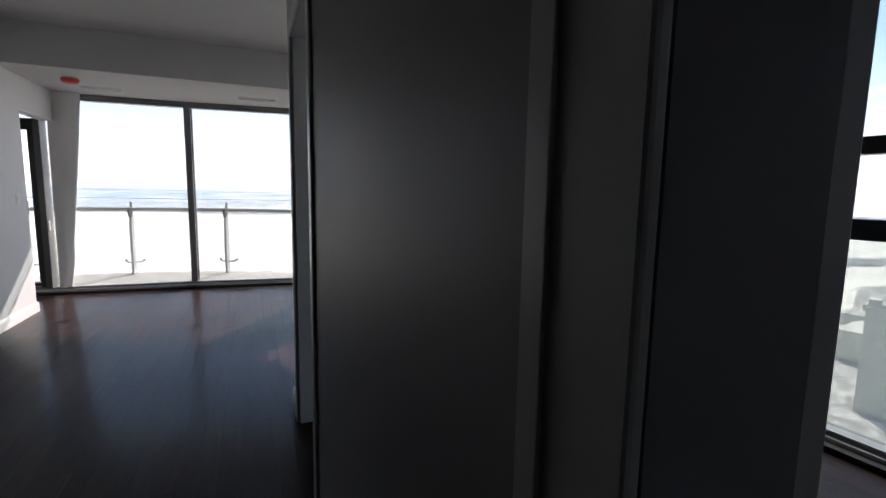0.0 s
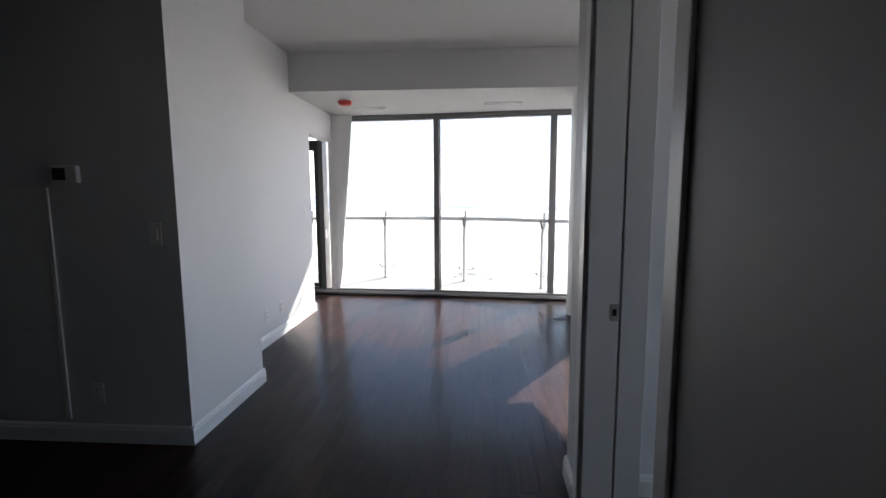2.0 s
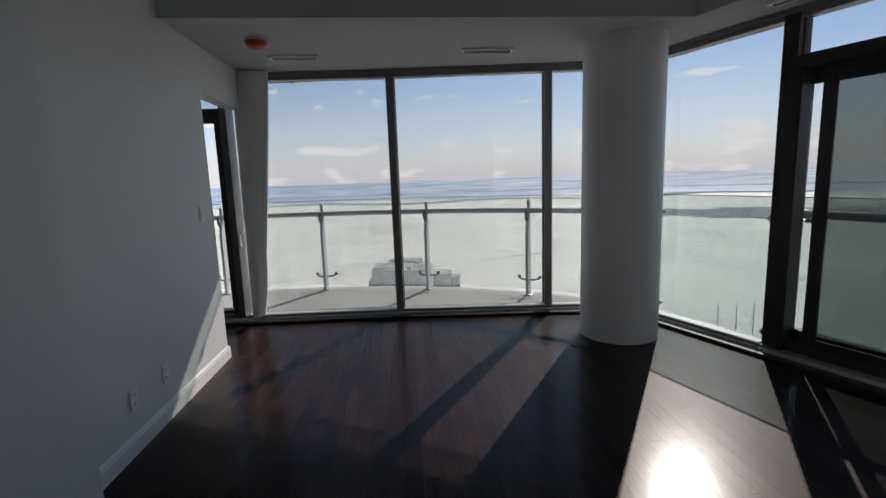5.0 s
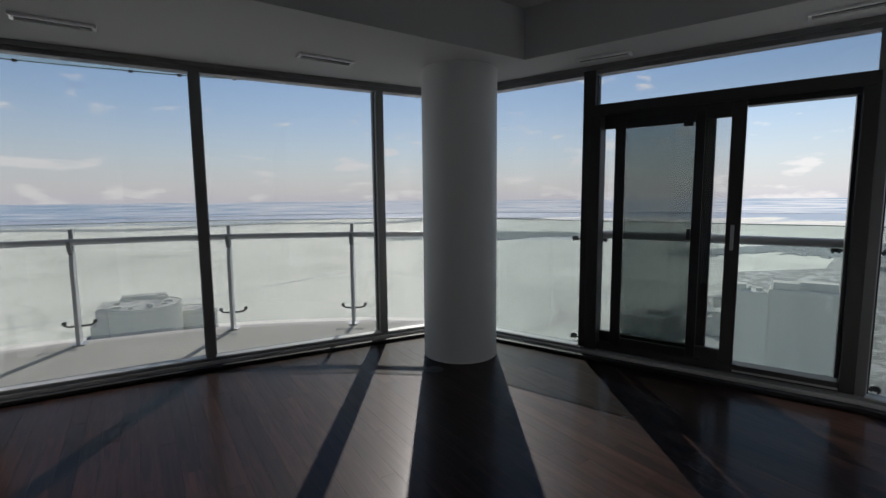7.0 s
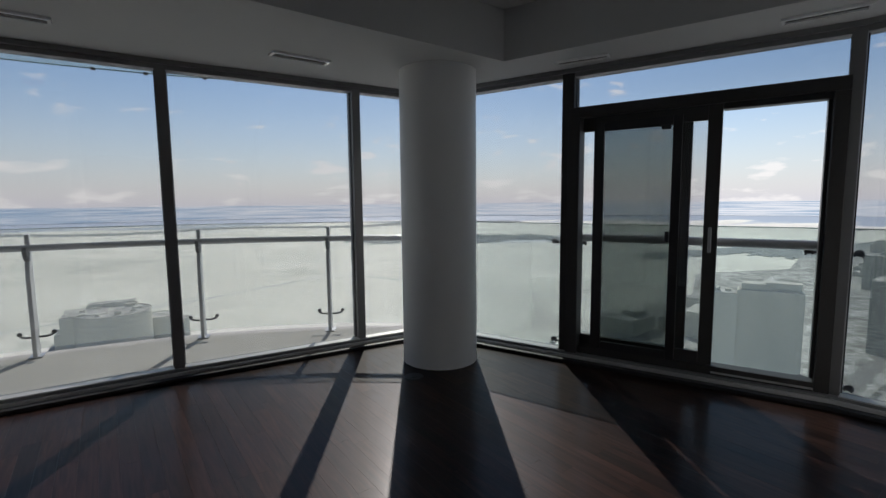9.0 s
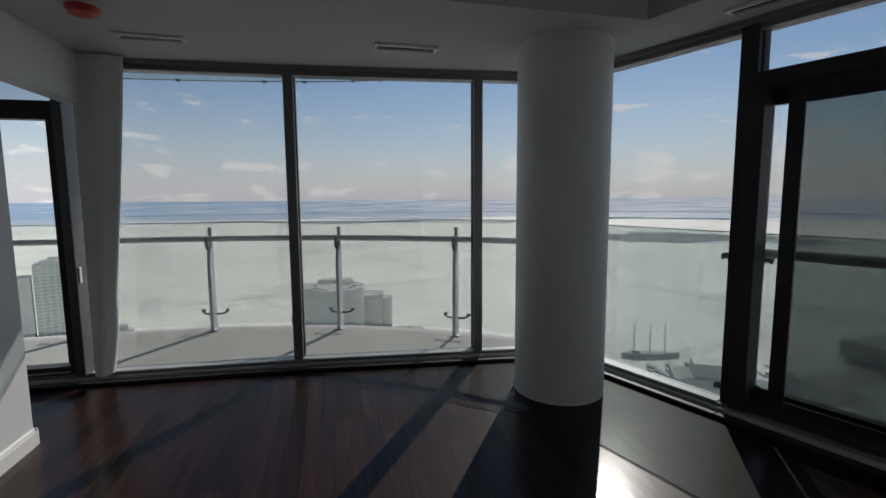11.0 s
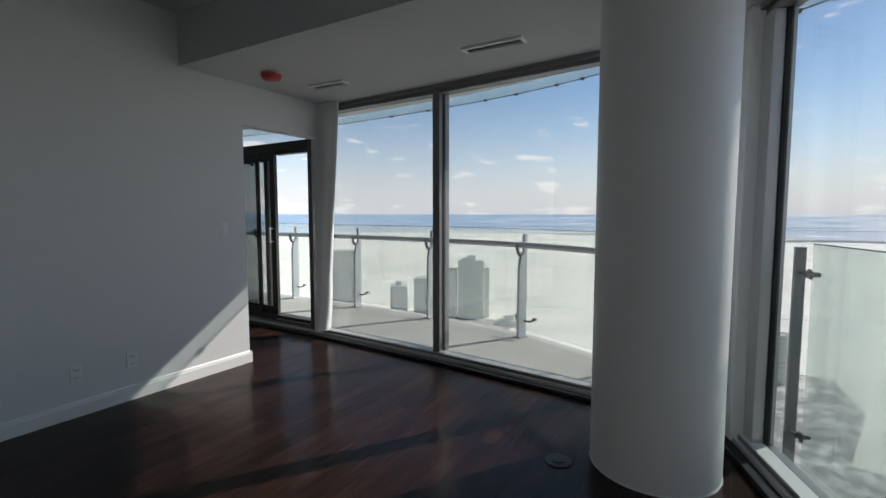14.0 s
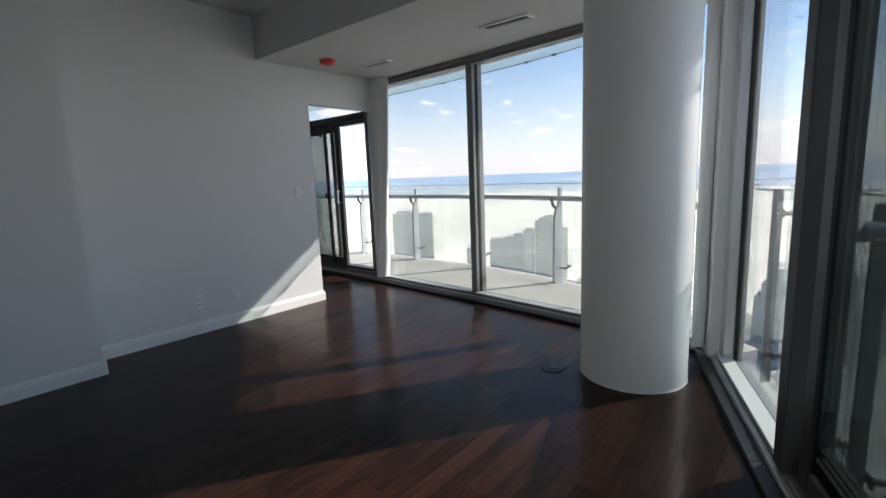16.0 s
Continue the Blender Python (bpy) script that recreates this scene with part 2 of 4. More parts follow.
WALL = mat("white_wall_paint", (0.71, 0.71, 0.715), 0.55, vary=0.02, scale=1.5, bump=0.08, bump_scale=350)
# white wall paint again, its colour darkened to stand in for hall shade
HALL_SHADED = mat("shaded_hall_paint", (0.35, 0.35, 0.355), 0.55, vary=0.02, scale=1.5, bump=0.08, bump_scale=350)
# near-black for unseen walls only, to soak up light bounced through the hall
LIGHT_SINK = mat("unseen_light_sink_paint", (0.045, 0.045, 0.046), 0.6, vary=0.03, scale=1.5, bump=0.08, bump_scale=300)
CEIL = mat("white_ceiling_paint", (0.56, 0.56, 0.555), 0.8, vary=0.02, scale=1.2, bump=0.15, bump_scale=250)
TRIM = mat("white_trim_gloss", (0.82, 0.82, 0.81), 0.35, vary=0.02, scale=3, bump=0.03)
COLUMN = mat("column_paint", (0.76, 0.76, 0.75), 0.5, vary=0.025, scale=2, bump=0.06, bump_scale=200, stretch=(1, 1, 0.4))
FLOOR = wood_floor("dark_stained_boards")
SUBFLOOR = mat("floor_joint", (0.012, 0.008, 0.006), 0.8)
ALU = mat("grey_frame_coating", (0.20, 0.20, 0.203), 0.42, 0.15, vary=0.05, scale=4, bump=0.03, stretch=(1, 1, 0.3))
ENDPOST = mat("end_post_coating", (0.11, 0.11, 0.112), 0.4, 0.15, vary=0.05, scale=4, bump=0.03)
DOORF = mat("dark_door_frame_coating", (0.052, 0.050, 0.049), 0.5, 0.0, vary=0.05, scale=4, bump=0.03, spec=0.25)
ALU_LIGHT = mat("light_sill_metal", (0.52, 0.52, 0.51), 0.36, 0.3, vary=0.06, scale=5, bump=0.03)
BLACK = mat("black_frame_coating", (0.018, 0.018, 0.02), 0.42, 0.0, vary=0.08, scale=8)
GASKET = mat("rubber_gasket", (0.012, 0.012, 0.012), 0.7)
PANE = glass("window_glass", (0.83, 0.83, 0.835), 0.010)
GUARD = glass("guard_glass", (0.95, 0.965, 0.945), 0.105)
GUARD_SIDE = glass("side_guard_glass", (0.80, 0.845, 0.83), 0.085)
EDGE = mat("glass_edge_green", (0.10, 0.19, 0.16), 0.15, vary=0.05)
STEEL = mat("satin_steel", (0.50, 0.51, 0.52), 0.32, 0.85, vary=0.06, scale=9, bump=0.02)
POSTM = mat("painted_post_metal", (0.52, 0.54, 0.56), 0.35, 0.5, vary=0.06, scale=8)
CONC = mat("balcony_concrete", (0.47, 0.465, 0.44), 0.85, vary=0.24, scale=1.6, bump=0.4, bump_scale=90)
SOFF = mat("canopy_concrete_paint", (0.66, 0.68, 0.66), 0.8, vary=0.05, scale=1.2, bump=0.2, bump_scale=60)
FABRIC = mat("white_fabric", (0.78, 0.78, 0.76), 0.9, vary=0.03, scale=5, bump=0.2, bump_scale=700)
VENTM = mat("white_gloss_metal", (0.88, 0.88, 0.87), 0.22, 0.0, vary=0.02, coat=0.5)
RED = mat("red_plastic_cover", (0.55, 0.03, 0.02), 0.35, vary=0.05)
PLASTIC = mat("white_plastic", (0.78, 0.78, 0.76), 0.35, vary=0.015)
DARKSLOT = mat("dark_slot", (0.01, 0.01, 0.01), 0.8)
SCREEN = mat("grey_display", (0.05, 0.055, 0.05), 0.2)
BRONZE = mat("dark_floor_cover_metal", (0.018, 0.017, 0.016), 0.5, 0.0, vary=0.1, scale=20)
LAKE = lake("snowy_lake_ice")
SNOW = mat("snow", (0.78, 0.80, 0.82), 0.9, vary=0.08, scale=0.05)


def snowy_ground(name, bare, scale):
    """Bare winter ground with ragged patches of lying snow."""
    m = mat(name, bare, 0.95, vary=0.3, scale=scale * 4)
    n, l = m.node_tree.nodes, m.node_tree.links
    b = n["Principled BSDF"]
    old = b.inputs["Base Color"].links[0].from_socket
    geo, noi, cut, mix = n.new("ShaderNodeNewGeometry"), n.new("ShaderNodeTexNoise"), n.new("ShaderNodeMapRange"), n.new("ShaderNodeMix")
    noi.inputs["Scale"].default_value, noi.inputs["Detail"].default_value, noi.inputs["Roughness"].default_value = scale, 9, 0.68
    cut.inputs["From Min"].default_value, cut.inputs["From Max"].default_value = 0.46, 0.63
    mix.data_type = "RGBA"
    mix.inputs["B"].default_value = (0.66, 0.655, 0.61, 1)
    l.new(geo.outputs["Position"], noi.inputs["Vector"]), l.new(noi.outputs[0], cut.inputs[0]), l.new(cut.outputs[0], mix.inputs["Factor"])
    l.new(old, mix.inputs["A"]), l.new(mix.outputs["Result"], b.inputs["Base Color"])
    return m


CITY = snowy_ground("city_ground", (0.24, 0.24, 0.22), 0.07)
LOT = snowy_ground("car_park_ground", (0.34, 0.335, 0.31), 0.16)
ROOFS = snowy_ground("snowy_flat_roof", (0.33, 0.33, 0.31), 0.06)
ASPH = mat("wet_asphalt", (0.22, 0.22, 0.21), 0.8, vary=0.2, scale=0.1)
# woodland colour made paler to stand in for haze in the air
TREE = mat("hazed_woodland", (0.40, 0.43, 0.41), 0.95, vary=0.3, scale=0.02)
# TOWER, TOWER_B and RIB are lightened to stand in for haze
TOWER = mat("tower_facade", (0.62, 0.60, 0.52), 0.7, vary=0.2, scale=0.12, stretch=(1, 1, 0.08))
DARKB = mat("dark_panel_facade", (0.23, 0.26, 0.25), 0.7, vary=0.22, scale=0.10, stretch=(1, 1, 0.2))
DARKW = mat("dark_far_window_glass", (0.17, 0.20, 0.195), 0.25, vary=0.25, scale=0.2)
MIDB = mat("weathered_panel_facade", (0.31, 0.32, 0.30), 0.6, vary=0.3, scale=0.10, stretch=(1, 1, 0.1))
TOWER_B = mat("tower_concrete", (0.66, 0.65, 0.56), 0.8, vary=0.14, scale=0.06, stretch=(1, 1, 0.3))
# far glass lightened for haze too, close to the concrete's colour
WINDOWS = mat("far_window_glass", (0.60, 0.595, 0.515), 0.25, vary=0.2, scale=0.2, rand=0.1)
GREENGLASS = mat("green_tower_glass", (0.36, 0.44, 0.35), 0.3, vary=0.2, scale=0.05)
POSTD = mat("dark_blade_metal", (0.17, 0.175, 0.18), 0.38, 0.4, vary=0.06, scale=8)
RIB = mat("tower_rib_panel", (0.58, 0.56, 0.485), 0.7, vary=0.25, scale=0.12, stretch=(1, 1, 0.08))
CLAMP = mat("dark_steel_clamp", (0.10, 0.10, 0.105), 0.35, 0.6, vary=0.08, scale=20)
HULL = mat("ship_hull", (0.24, 0.23, 0.22), 0.7, vary=0.2)


# ---- building helpers ----
def cube(bm, x0, x1, y0, y1, z0, z1, bevel=0.0):
    """A box with rounded edges if bevel is given."""
    made = bmesh.ops.create_cube(bm, size=1.0, matrix=Matrix.Translation(((x0 + x1) / 2, (y0 + y1) / 2, (z0 + z1) / 2)) @ Matrix.Diagonal((abs(x1 - x0), abs(y1 - y0), abs(z1 - z0), 1)))
    if bevel:
        edges = list({e for v in made["verts"] for e in v.link_edges})
        bmesh.ops.bevel(bm, geom=edges, offset=bevel, segments=2, profile=0.5, affect="EDGES")
    return bm


def rod(bm, a, b, r0, r1=None, seg=12):
    """A round bar from a to b."""
    a, b = Vector(a), Vector(b)
    m = Matrix.Translation((a + b) / 2) @ (b - a).to_track_quat("Z", "Y").to_matrix().to_4x4()
    bmesh.ops.create_cone(bm, cap_ends=True, segments=seg, radius1=r0, radius2=r0 if r1 is None else r1, depth=(b - a).length, matrix=m)
    return bm


def prism(bm, points, z0, z1):
    """An upright solid over a closed outline."""
    lo = [bm.verts.new((x, y, z0)) for x, y in points]
    hi = [bm.verts.new((x, y, z1)) for x, y in points]
    k = len(points)
    for i in range(k):
        bm.faces.new((lo[i], lo[(i + 1) % k], hi[(i + 1) % k], hi[i]))
    bm.faces.new(hi), bm.faces.new(lo[::-1])
    bmesh.ops.recalc_face_normals(bm, faces=bm.faces[:])
    return bm


def part(name, bm, material, parent=None, label="", smooth=False, at=None):
    """Links a bmesh as one mesh object, under a thing or part if one is given."""
    me = bpy.data.meshes.new(name)
    bm.to_mesh(me)
    bm.free()
    me.materials.append(material)
    if smooth:
        me.polygons.foreach_set("use_smooth", [True] * len(me.polygons))
        me.set_sharp_from_angle(angle=radians(38))
    ob = new(name, me)
    if parent is not None:
        ob.parent = parent
    if at is not None:
        ob.matrix_basis = at
    if label:
        ob["label"] = label
    return ob


def holder(name, at, label, category, group="", kind=""):
    """An Empty at a thing's base, which parents its parts."""
    e = new(name)
    e.empty_display_size = 0.1
    e.matrix_basis = at
    return tagged(e, label, category, group, kind)


def B(*a, bevel=0.0):
    return cube(bmesh.new(), *a, bevel=bevel)


def along(a, b):
    """Local frame of a window bay: x along it, y outward, z up; and its length."""
    a, b = Vector((*a, 0)), Vector((*b, 0))
    d = (b - a).normalized()
    m = Matrix(((d.x, -d.y, 0, a.x), (d.y, d.x, 0, a.y), (0, 0, 1, 0), (0, 0, 0, 1)))
    return m, (b - a).length


def structure(name, bm, material, label, category, smooth=False):
    return tagged(part(name, bm, material, smooth=smooth), label, category, kind="structure")


# ---- plan ----
TOP, LOW = 2.80, 2.42
GL = [(-5.6, 7.80), (-2.0, 7.74), (-0.44, 7.65), (1.065, 7.495), (1.80, 7.41), (2.285, 6.115), (2.93, 4.42), (3.14, 3.0), (3.26, 1.3), (3.3, -1.7)]

# walls
structure("wall_chase", B(-4.2, -1.49, 3.79, 4.65, 0, TOP), WALL, "white painted drywall block between hall and living room", "wall")
structure("wall_west", B(-1.95, -1.83, 4.65, 6.745, 0, TOP), WALL, "white painted living room wall ending at an opening", "wall")
structure("wall_west_header", B(-1.95, -1.83, 6.745, 7.62, 2.075, TOP), WALL, "white drywall header over the bedroom opening", "wall")
structure("wall_pocket", B(0.52, 0.675, 0.907, 2.56, 0, TOP), HALL_SHADED, "white hall wall that holds the pocket door, shade put into its paint", "wall")
structure("wall_pocket_header", B(0.52, 0.764, 2.56, 3.34, 2.112, TOP), WALL, "white drywall header over the pocket door opening", "wall")
structure("wall_pocket_end", B(0.52, 0.764, 3.34, 3.61, 0, TOP), WALL, "white wall end beside the pocket door opening", "wall")
structure("wall_den_north", B(0.764, 3.12, 3.49, 3.61, 0, TOP), WALL, "white wall between den and living room", "wall")
# unseen wall, run far enough to keep den window light out of the hall
structure("wall_hall_east", B(0.52, 0.675, -5.0, 0.62, 0, TOP), HALL_SHADED, "unseen hall wall narrowing the den opening, shade put into its paint", "wall")
# unseen wall added to shade the pocket wall's end from the den window
structure("wall_den_south", B(0.675, 3.36, 0.50, 0.62, 0, TOP), LIGHT_SINK, "added unseen wall closing the den, near-black to hold back its window light", "wall")
structure("wall_hall_south", B(-4.3, 3.4, -5.12, -5.0, 0, TOP), LIGHT_SINK, "unseen wall closing the hall, near-black to absorb bounced light", "wall")
structure("wall_hall_west", B(-4.32, -4.2, -5.0, 4.69, 0, TOP), LIGHT_SINK, "unseen wall closing the hall, near-black to absorb bounced light", "wall")
structure("wall_bedroom_west", B(-5.72, -5.6, 4.57, 8.0, 0, TOP), WALL, "white bedroom wall", "wall")
structure("wall_bedroom_south", B(-5.6, -4.2, 4.57, 4.69, 0, TOP), WALL, "white bedroom wall", "wall")

# ceilings
structure("ceiling", prism(bmesh.new(), [(-5.72, -5.12), (3.42, -5.12), (3.38, 1.3), (3.26, 3.0), (3.05, 4.45), (2.45, 6.18), (1.90, 7.5), (-0.43, 7.75), (-5.72, 7.93)], TOP, TOP + 0.12), CEIL, "flat white painted ceiling", "ceiling")
inner = [(-1.829, 6.215), (1.70, 6.24), (2.40, 4.25), (2.62, 3.612)]
outer = [(3.24, 3.612), (3.05, 4.45), (2.45, 6.18), (1.90, 7.54), (1.08, 7.62), (-0.43, 7.77), (-1.829, 7.86)]
structure("ceiling_bulkhead", prism(bmesh.new(), inner + outer, LOW, TOP - 0.002), CEIL, "white dropped ceiling bulkhead along the windows", "ceiling")
structure("ceiling_bulkhead_bedroom", B(-5.6, -1.951, 6.9, 7.93, LOW, TOP - 0.002), CEIL, "white dropped ceiling along the bedroom window", "ceiling")
structure("ceiling_bulkhead_den", prism(bmesh.new(), [(2.66, 3.488), (2.78, 1.3), (2.85, 0.3), (3.42, 0.3), (3.38, 1.3), (3.25, 3.488)], LOW, TOP - 0.002), CEIL, "white dropped ceiling along the den window", "ceiling")

# floor base (boards are laid at the end of the file)
floor = structure("floor", prism(bmesh.new(), [(-5.7, -5.1), (3.42, -5.1), (3.38, 1.3), (3.26, 3.0), (3.05, 4.45), (2.45, 6.18), (1.90, 7.5), (-0.43, 7.72), (-5.7, 7.86)], -0.20, -0.016), SUBFLOOR, "dark stained hardwood strip floor", "floor")


# baseboards
def baseboard(a, b, side):
    """A moulded skirting board from a to b; side: which way it faces."""
    (ax, ay), (bx, by) = a, b
    m, length = along(a, b)
    bm = bmesh.new()
    prof = [(0, 0), (0.016, 0), (0.016, 0.078), (0.012, 0.086), (0.012, 0.094), (0.006, 0.103), (0, 0.105)]
    rings = [[bm.verts.new((u, side * d, z)) for d, z in prof] for u in (0, length)]
    for i in range(len(prof)):
        j = (i + 1) % len(prof)
        bm.faces.new((rings[0][i], rings[0][j], rings[1][j], rings[1][i]))
    bm.faces.new(rings[0]), bm.faces.new(rings[1][::-1])
    bmesh.ops.recalc_face_normals(bm, faces=bm.faces[:])
    ob = structure("baseboard", bm, TRIM, "white moulded baseboard along the wall", "baseboard")
    ob.matrix_basis = m
    return ob


baseboard((-1.83, 4.65), (-1.83, 6.745), -1)
baseboard((-1.95, 6.745), (-1.814, 6.745), 1)
baseboard((-1.49, 3.775), (-1.49, 4.665), -1)
baseboard((-1.83, 4.65), (-1.49, 4.65), 1)
baseboard((-4.2, 3.79), (-1.475, 3.79), -1)
baseboard((0.52, 1.024), (0.52, 2.483), 1)
baseboard((0.52, 3.418), (0.52, 3.626), 1)
baseboard((0.51, 3.61), (3.0, 3.61), 1)
baseboard((0.764, 3.49), (3.0, 3.49), -1)

# pocket door surround
casing = structure("trim_pocket_casing", B(0.506, 0.5195, 3.342, 3.415, 0, 2.19, bevel=0.004), TRIM, "white flat casing beside the pocket door opening", "trim")
structure("trim_pocket_casing_near", B(0.506, 0.5195, 2.485, 2.558, 0, 2.19, bevel=0.004), TRIM, "white flat casing beside the pocket door opening", "trim")
structure("trim_pocket_casing_head", B(0.506, 0.5195, 2.559, 3.341, 2.114, 2.19, bevel=0.004), TRIM, "white flat casing over the pocket door opening", "trim")
jamb = structure("trim_jamb_far", B(0.522, 0.648, 3.322, 3.3395, 0, 2.112, bevel=0.003), TRIM, "white painted door jamb with a strike plate", "trim")
structure("trim_jamb_stop", B(0.656, 0.762, 3.320, 3.3395, 0, 2.112, bevel=0.003), TRIM, "white painted door jamb strip", "trim")
structure("trim_head_jamb", B(0.656, 0.762, 2.56, 3.319, 2.09, 2.1115, bevel=0.003), TRIM, "white head jamb of the pocket door opening", "trim")
structure("trim_end_casing", B(0.506, 0.5195, 0.907, 1.022, 0, 2.19, bevel=0.004), TRIM, "white flat casing at the wall's end", "trim")
structure("trim_end_band", B(0.500, 0.5055, 0.99, 1.022, 0, 2.19, bevel=0.002), TRIM, "white back band of the casing at the wall's end", "trim")
structure("trim_den_casing", B(0.676, 0.714, 0.909, 0.985, 0, 2.30, bevel=0.004), TRIM, "white casing on the den side of the wall's end", "trim")
plate = holder("strike_plate", pose(0.630, 3.3215, 0.90), "small satin metal strike plate let into the white door jamb", "door hardware")
part("plate", B(-0.017, 0.017, -0.003, 0.0, -0.035, 0.035, bevel=0.001), STEEL, plate)
part("latch_slot", B(-0.008, 0.008, -0.0045, -0.003, -0.014, 0.014), DARKSLOT, plate, "black latch slot")
leaf = holder("pocket_door", pose(0.60, 2.52, 0), "white sliding pocket door pushed back into the wall", "door")
part("door_panel", B(-0.02, 0.02, 0.022, 0.034, 0.01, 2.08, bevel=0.003), TRIM, leaf)

# column
bm = bmesh.new()
bmesh.ops.create_cone(bm, cap_ends=True, segments=72, radius1=0.318, radius2=0.318, depth=LOW - 0.004, matrix=Matrix.Translation((0, 0, LOW / 2 + 0.002)))
col = structure("column", bm, COLUMN, "round white painted concrete column near the glass corner", "column", smooth=True)
col.matrix_basis = pose(1.453, 6.765, 0)
bm = bmesh.new()
bmesh.ops.create_cone(bm, cap_ends=True, segments=72, radius1=0.3215, radius2=0.3195, depth=0.008, matrix=Matrix.Translation((0, 0, 0.004)))
ring = part("caulk_ring", bm, TRIM, col, smooth=True)


# ---- window wall ----
def pane(bm, u0, u1, v, z0, z1):
    return cube(bm, u0, u1, v - 0.006, v + 0.006, z0, z1)


def bay_frame(win, length, first, last):
    """Sill, kick strip and head of one bay of the window wall."""
    part("kick_strip", B(first, length + last, -0.125, -0.062, 0.0, 0.03, bevel=0.004), BLACK, win, "dark floor strip under the sill")
    part("track", B(first, length + last, -0.060, -0.035, 0.0, 0.052, bevel=0.003), ALU_LIGHT, win, "bare metal track lip")
    part("sill", B(first, length + last, -0.034, 0.11, 0.0, 0.07, bevel=0.004), ALU, win)
    part("head", B(first, length + last, 0.0, 0.11, 2.352, LOW, bevel=0.003), ALU, win)
    part("head_bead", B(first, length + last, -0.03, -0.001, 2.385, LOW, bevel=0.003), ALU, win)


def mullion(win, u, w=0.075, coat=None):
    post = part("mullion", B(u - w / 2, u + w / 2, -0.005, 0.145, 0.071, LOW - 0.002, bevel=0.004), coat or ALU, win)
    part("gasket", B(u - w / 2 - 0.006, u + w / 2 + 0.006, 0.044, 0.078, 0.072, 2.350), GASKET, post)


def fixed_bay(name, i, label, ledge=ALU_LIGHT, mull=True):
    m, n = along(GL[i], GL[i + 1])
    win = holder(name, m, label, "window", kind="structure")
    bay_frame(win, n, 0.0, -0.001)
    if mull:
        mullion(win, 0.0)
    part("window_ledge", B(0.032, n - 0.034, -0.030, 0.050, 0.0705, 0.079, bevel=0.002), ledge, win, "light metal glazing ledge")
    part("pane", pane(bmesh.new(), 0.03, n - 0.03, 0.062, 0.071, 2.351), PANE, win)
    return win, n


def door_bay(name, i, label, u0, u1, mull=True):
    """A sliding balcony door with a transom light over it; u0 to u1 is the door inside the bay. The far half stands open."""
    m, n = along(GL[i], GL[i + 1])
    win = holder(name, m, label, "door", kind="structure")
    bay_frame(win, n, 0.0, -0.001)
    if mull:
        mullion(win, 0.022, 0.10, DOORF)
    k = (u1 - u0) / 1.64
    U = lambda u: u0 + (u - 0.09) * k
    part("frame_jamb", B(U(0.04), U(0.135), -0.05, 0.10, 0.071, 2.02, bevel=0.005), DOORF, win)
    part("frame_jamb", B(U(1.715), U(1.795), -0.012, 0.10, 0.071, 2.02, bevel=0.005), DOORF, win)
    part("jamb_stop", B(U(1.69), U(1.712), 0.02, 0.085, 0.15, 2.0, bevel=0.004), BLACK, win)
    part("transom_bar", B(U(0.04), U(1.795), -0.014, 0.105, 2.022, 2.108, bevel=0.005), DOORF, win)
    part("transom_pane", pane(bmesh.new(), U(0.05), U(1.79), 0.062, 2.109, 2.351), PANE, win)
    part("threshold", B(U(0.14), U(1.712), -0.0115, 0.10, 0.071, 0.135, bevel=0.004), DOORF, win)
    part("threshold_lip", B(U(1.12), U(1.712), -0.016, -0.0105, 0.085, 0.098), ALU_LIGHT, win, "bare metal threshold lip")
    fixed = part("fixed_leaf", B(U(0.854), U(0.933), 0.052, 0.095, 0.22, 2.0, bevel=0.004), DOORF, win)
    part("bottom_rail", B(U(0.137), U(0.933), 0.053, 0.094, 0.137, 0.219, bevel=0.003), DOORF, fixed)
    part("top_rail", B(U(0.137), U(0.933), 0.053, 0.094, 1.915, 2.0215, bevel=0.003), DOORF, fixed)
    part("pane", pane(bmesh.new(), U(0.137), U(0.853), 0.075, 0.22, 1.914), PANE, fixed)
    slide = part("sliding_leaf", B(U(1.03), U(1.12), 0.004, 0.045, 0.137, 2.02, bevel=0.004), DOORF, win, "sliding door leaf stile pushed open")
    part("bottom_rail", B(U(0.25), U(1.029), 0.006, 0.043, 0.137, 0.225, bevel=0.003), DOORF, slide)
    part("top_rail", B(U(0.25), U(1.029), 0.006, 0.043, 1.915, 2.02, bevel=0.003), DOORF, slide)
    part("pane", pane(bmesh.new(), U(0.25), U(1.029), 0.026, 0.226, 1.914), PANE, slide)
    part("head_stop", B(U(1.121), U(1.712), 0.004, 0.09, 1.978, 2.0215, bevel=0.003), BLACK, win)
    handle = bmesh.new()
    for zz in (0.99, 1.14):
        rod(handle, (U(1.075), 0.004, zz), (U(1.075), -0.04, zz), 0.008)
    cube(handle, U(1.075) - 0.011, U(1.075) + 0.011, -0.052, -0.036, 0.975, 1.155, bevel=0.004)
    part("pull_handle", handle, STEEL, slide, "satin metal pull handle", smooth=True)
    scr = part("insect_screen_frame", B(U(0.247), U(0.325), -0.034, -0.012, 0.14, 1.965, bevel=0.003), BLACK, win, "black insect screen frame")
    part("stile", B(U(0.812), U(0.874), -0.034, -0.012, 0.14, 1.965, bevel=0.003), BLACK, scr)
    part("rail", B(U(0.326), U(0.811), -0.033, -0.013, 0.14, 0.205, bevel=0.003), BLACK, scr)
    part("rail", B(U(0.326), U(0.811), -0.033, -0.013, 1.895, 1.965, bevel=0.003), BLACK, scr)
    part("top_catch", B(U(0.735), U(0.80), -0.045, -0.0335, 1.868, 1.905, bevel=0.003), BLACK, scr)
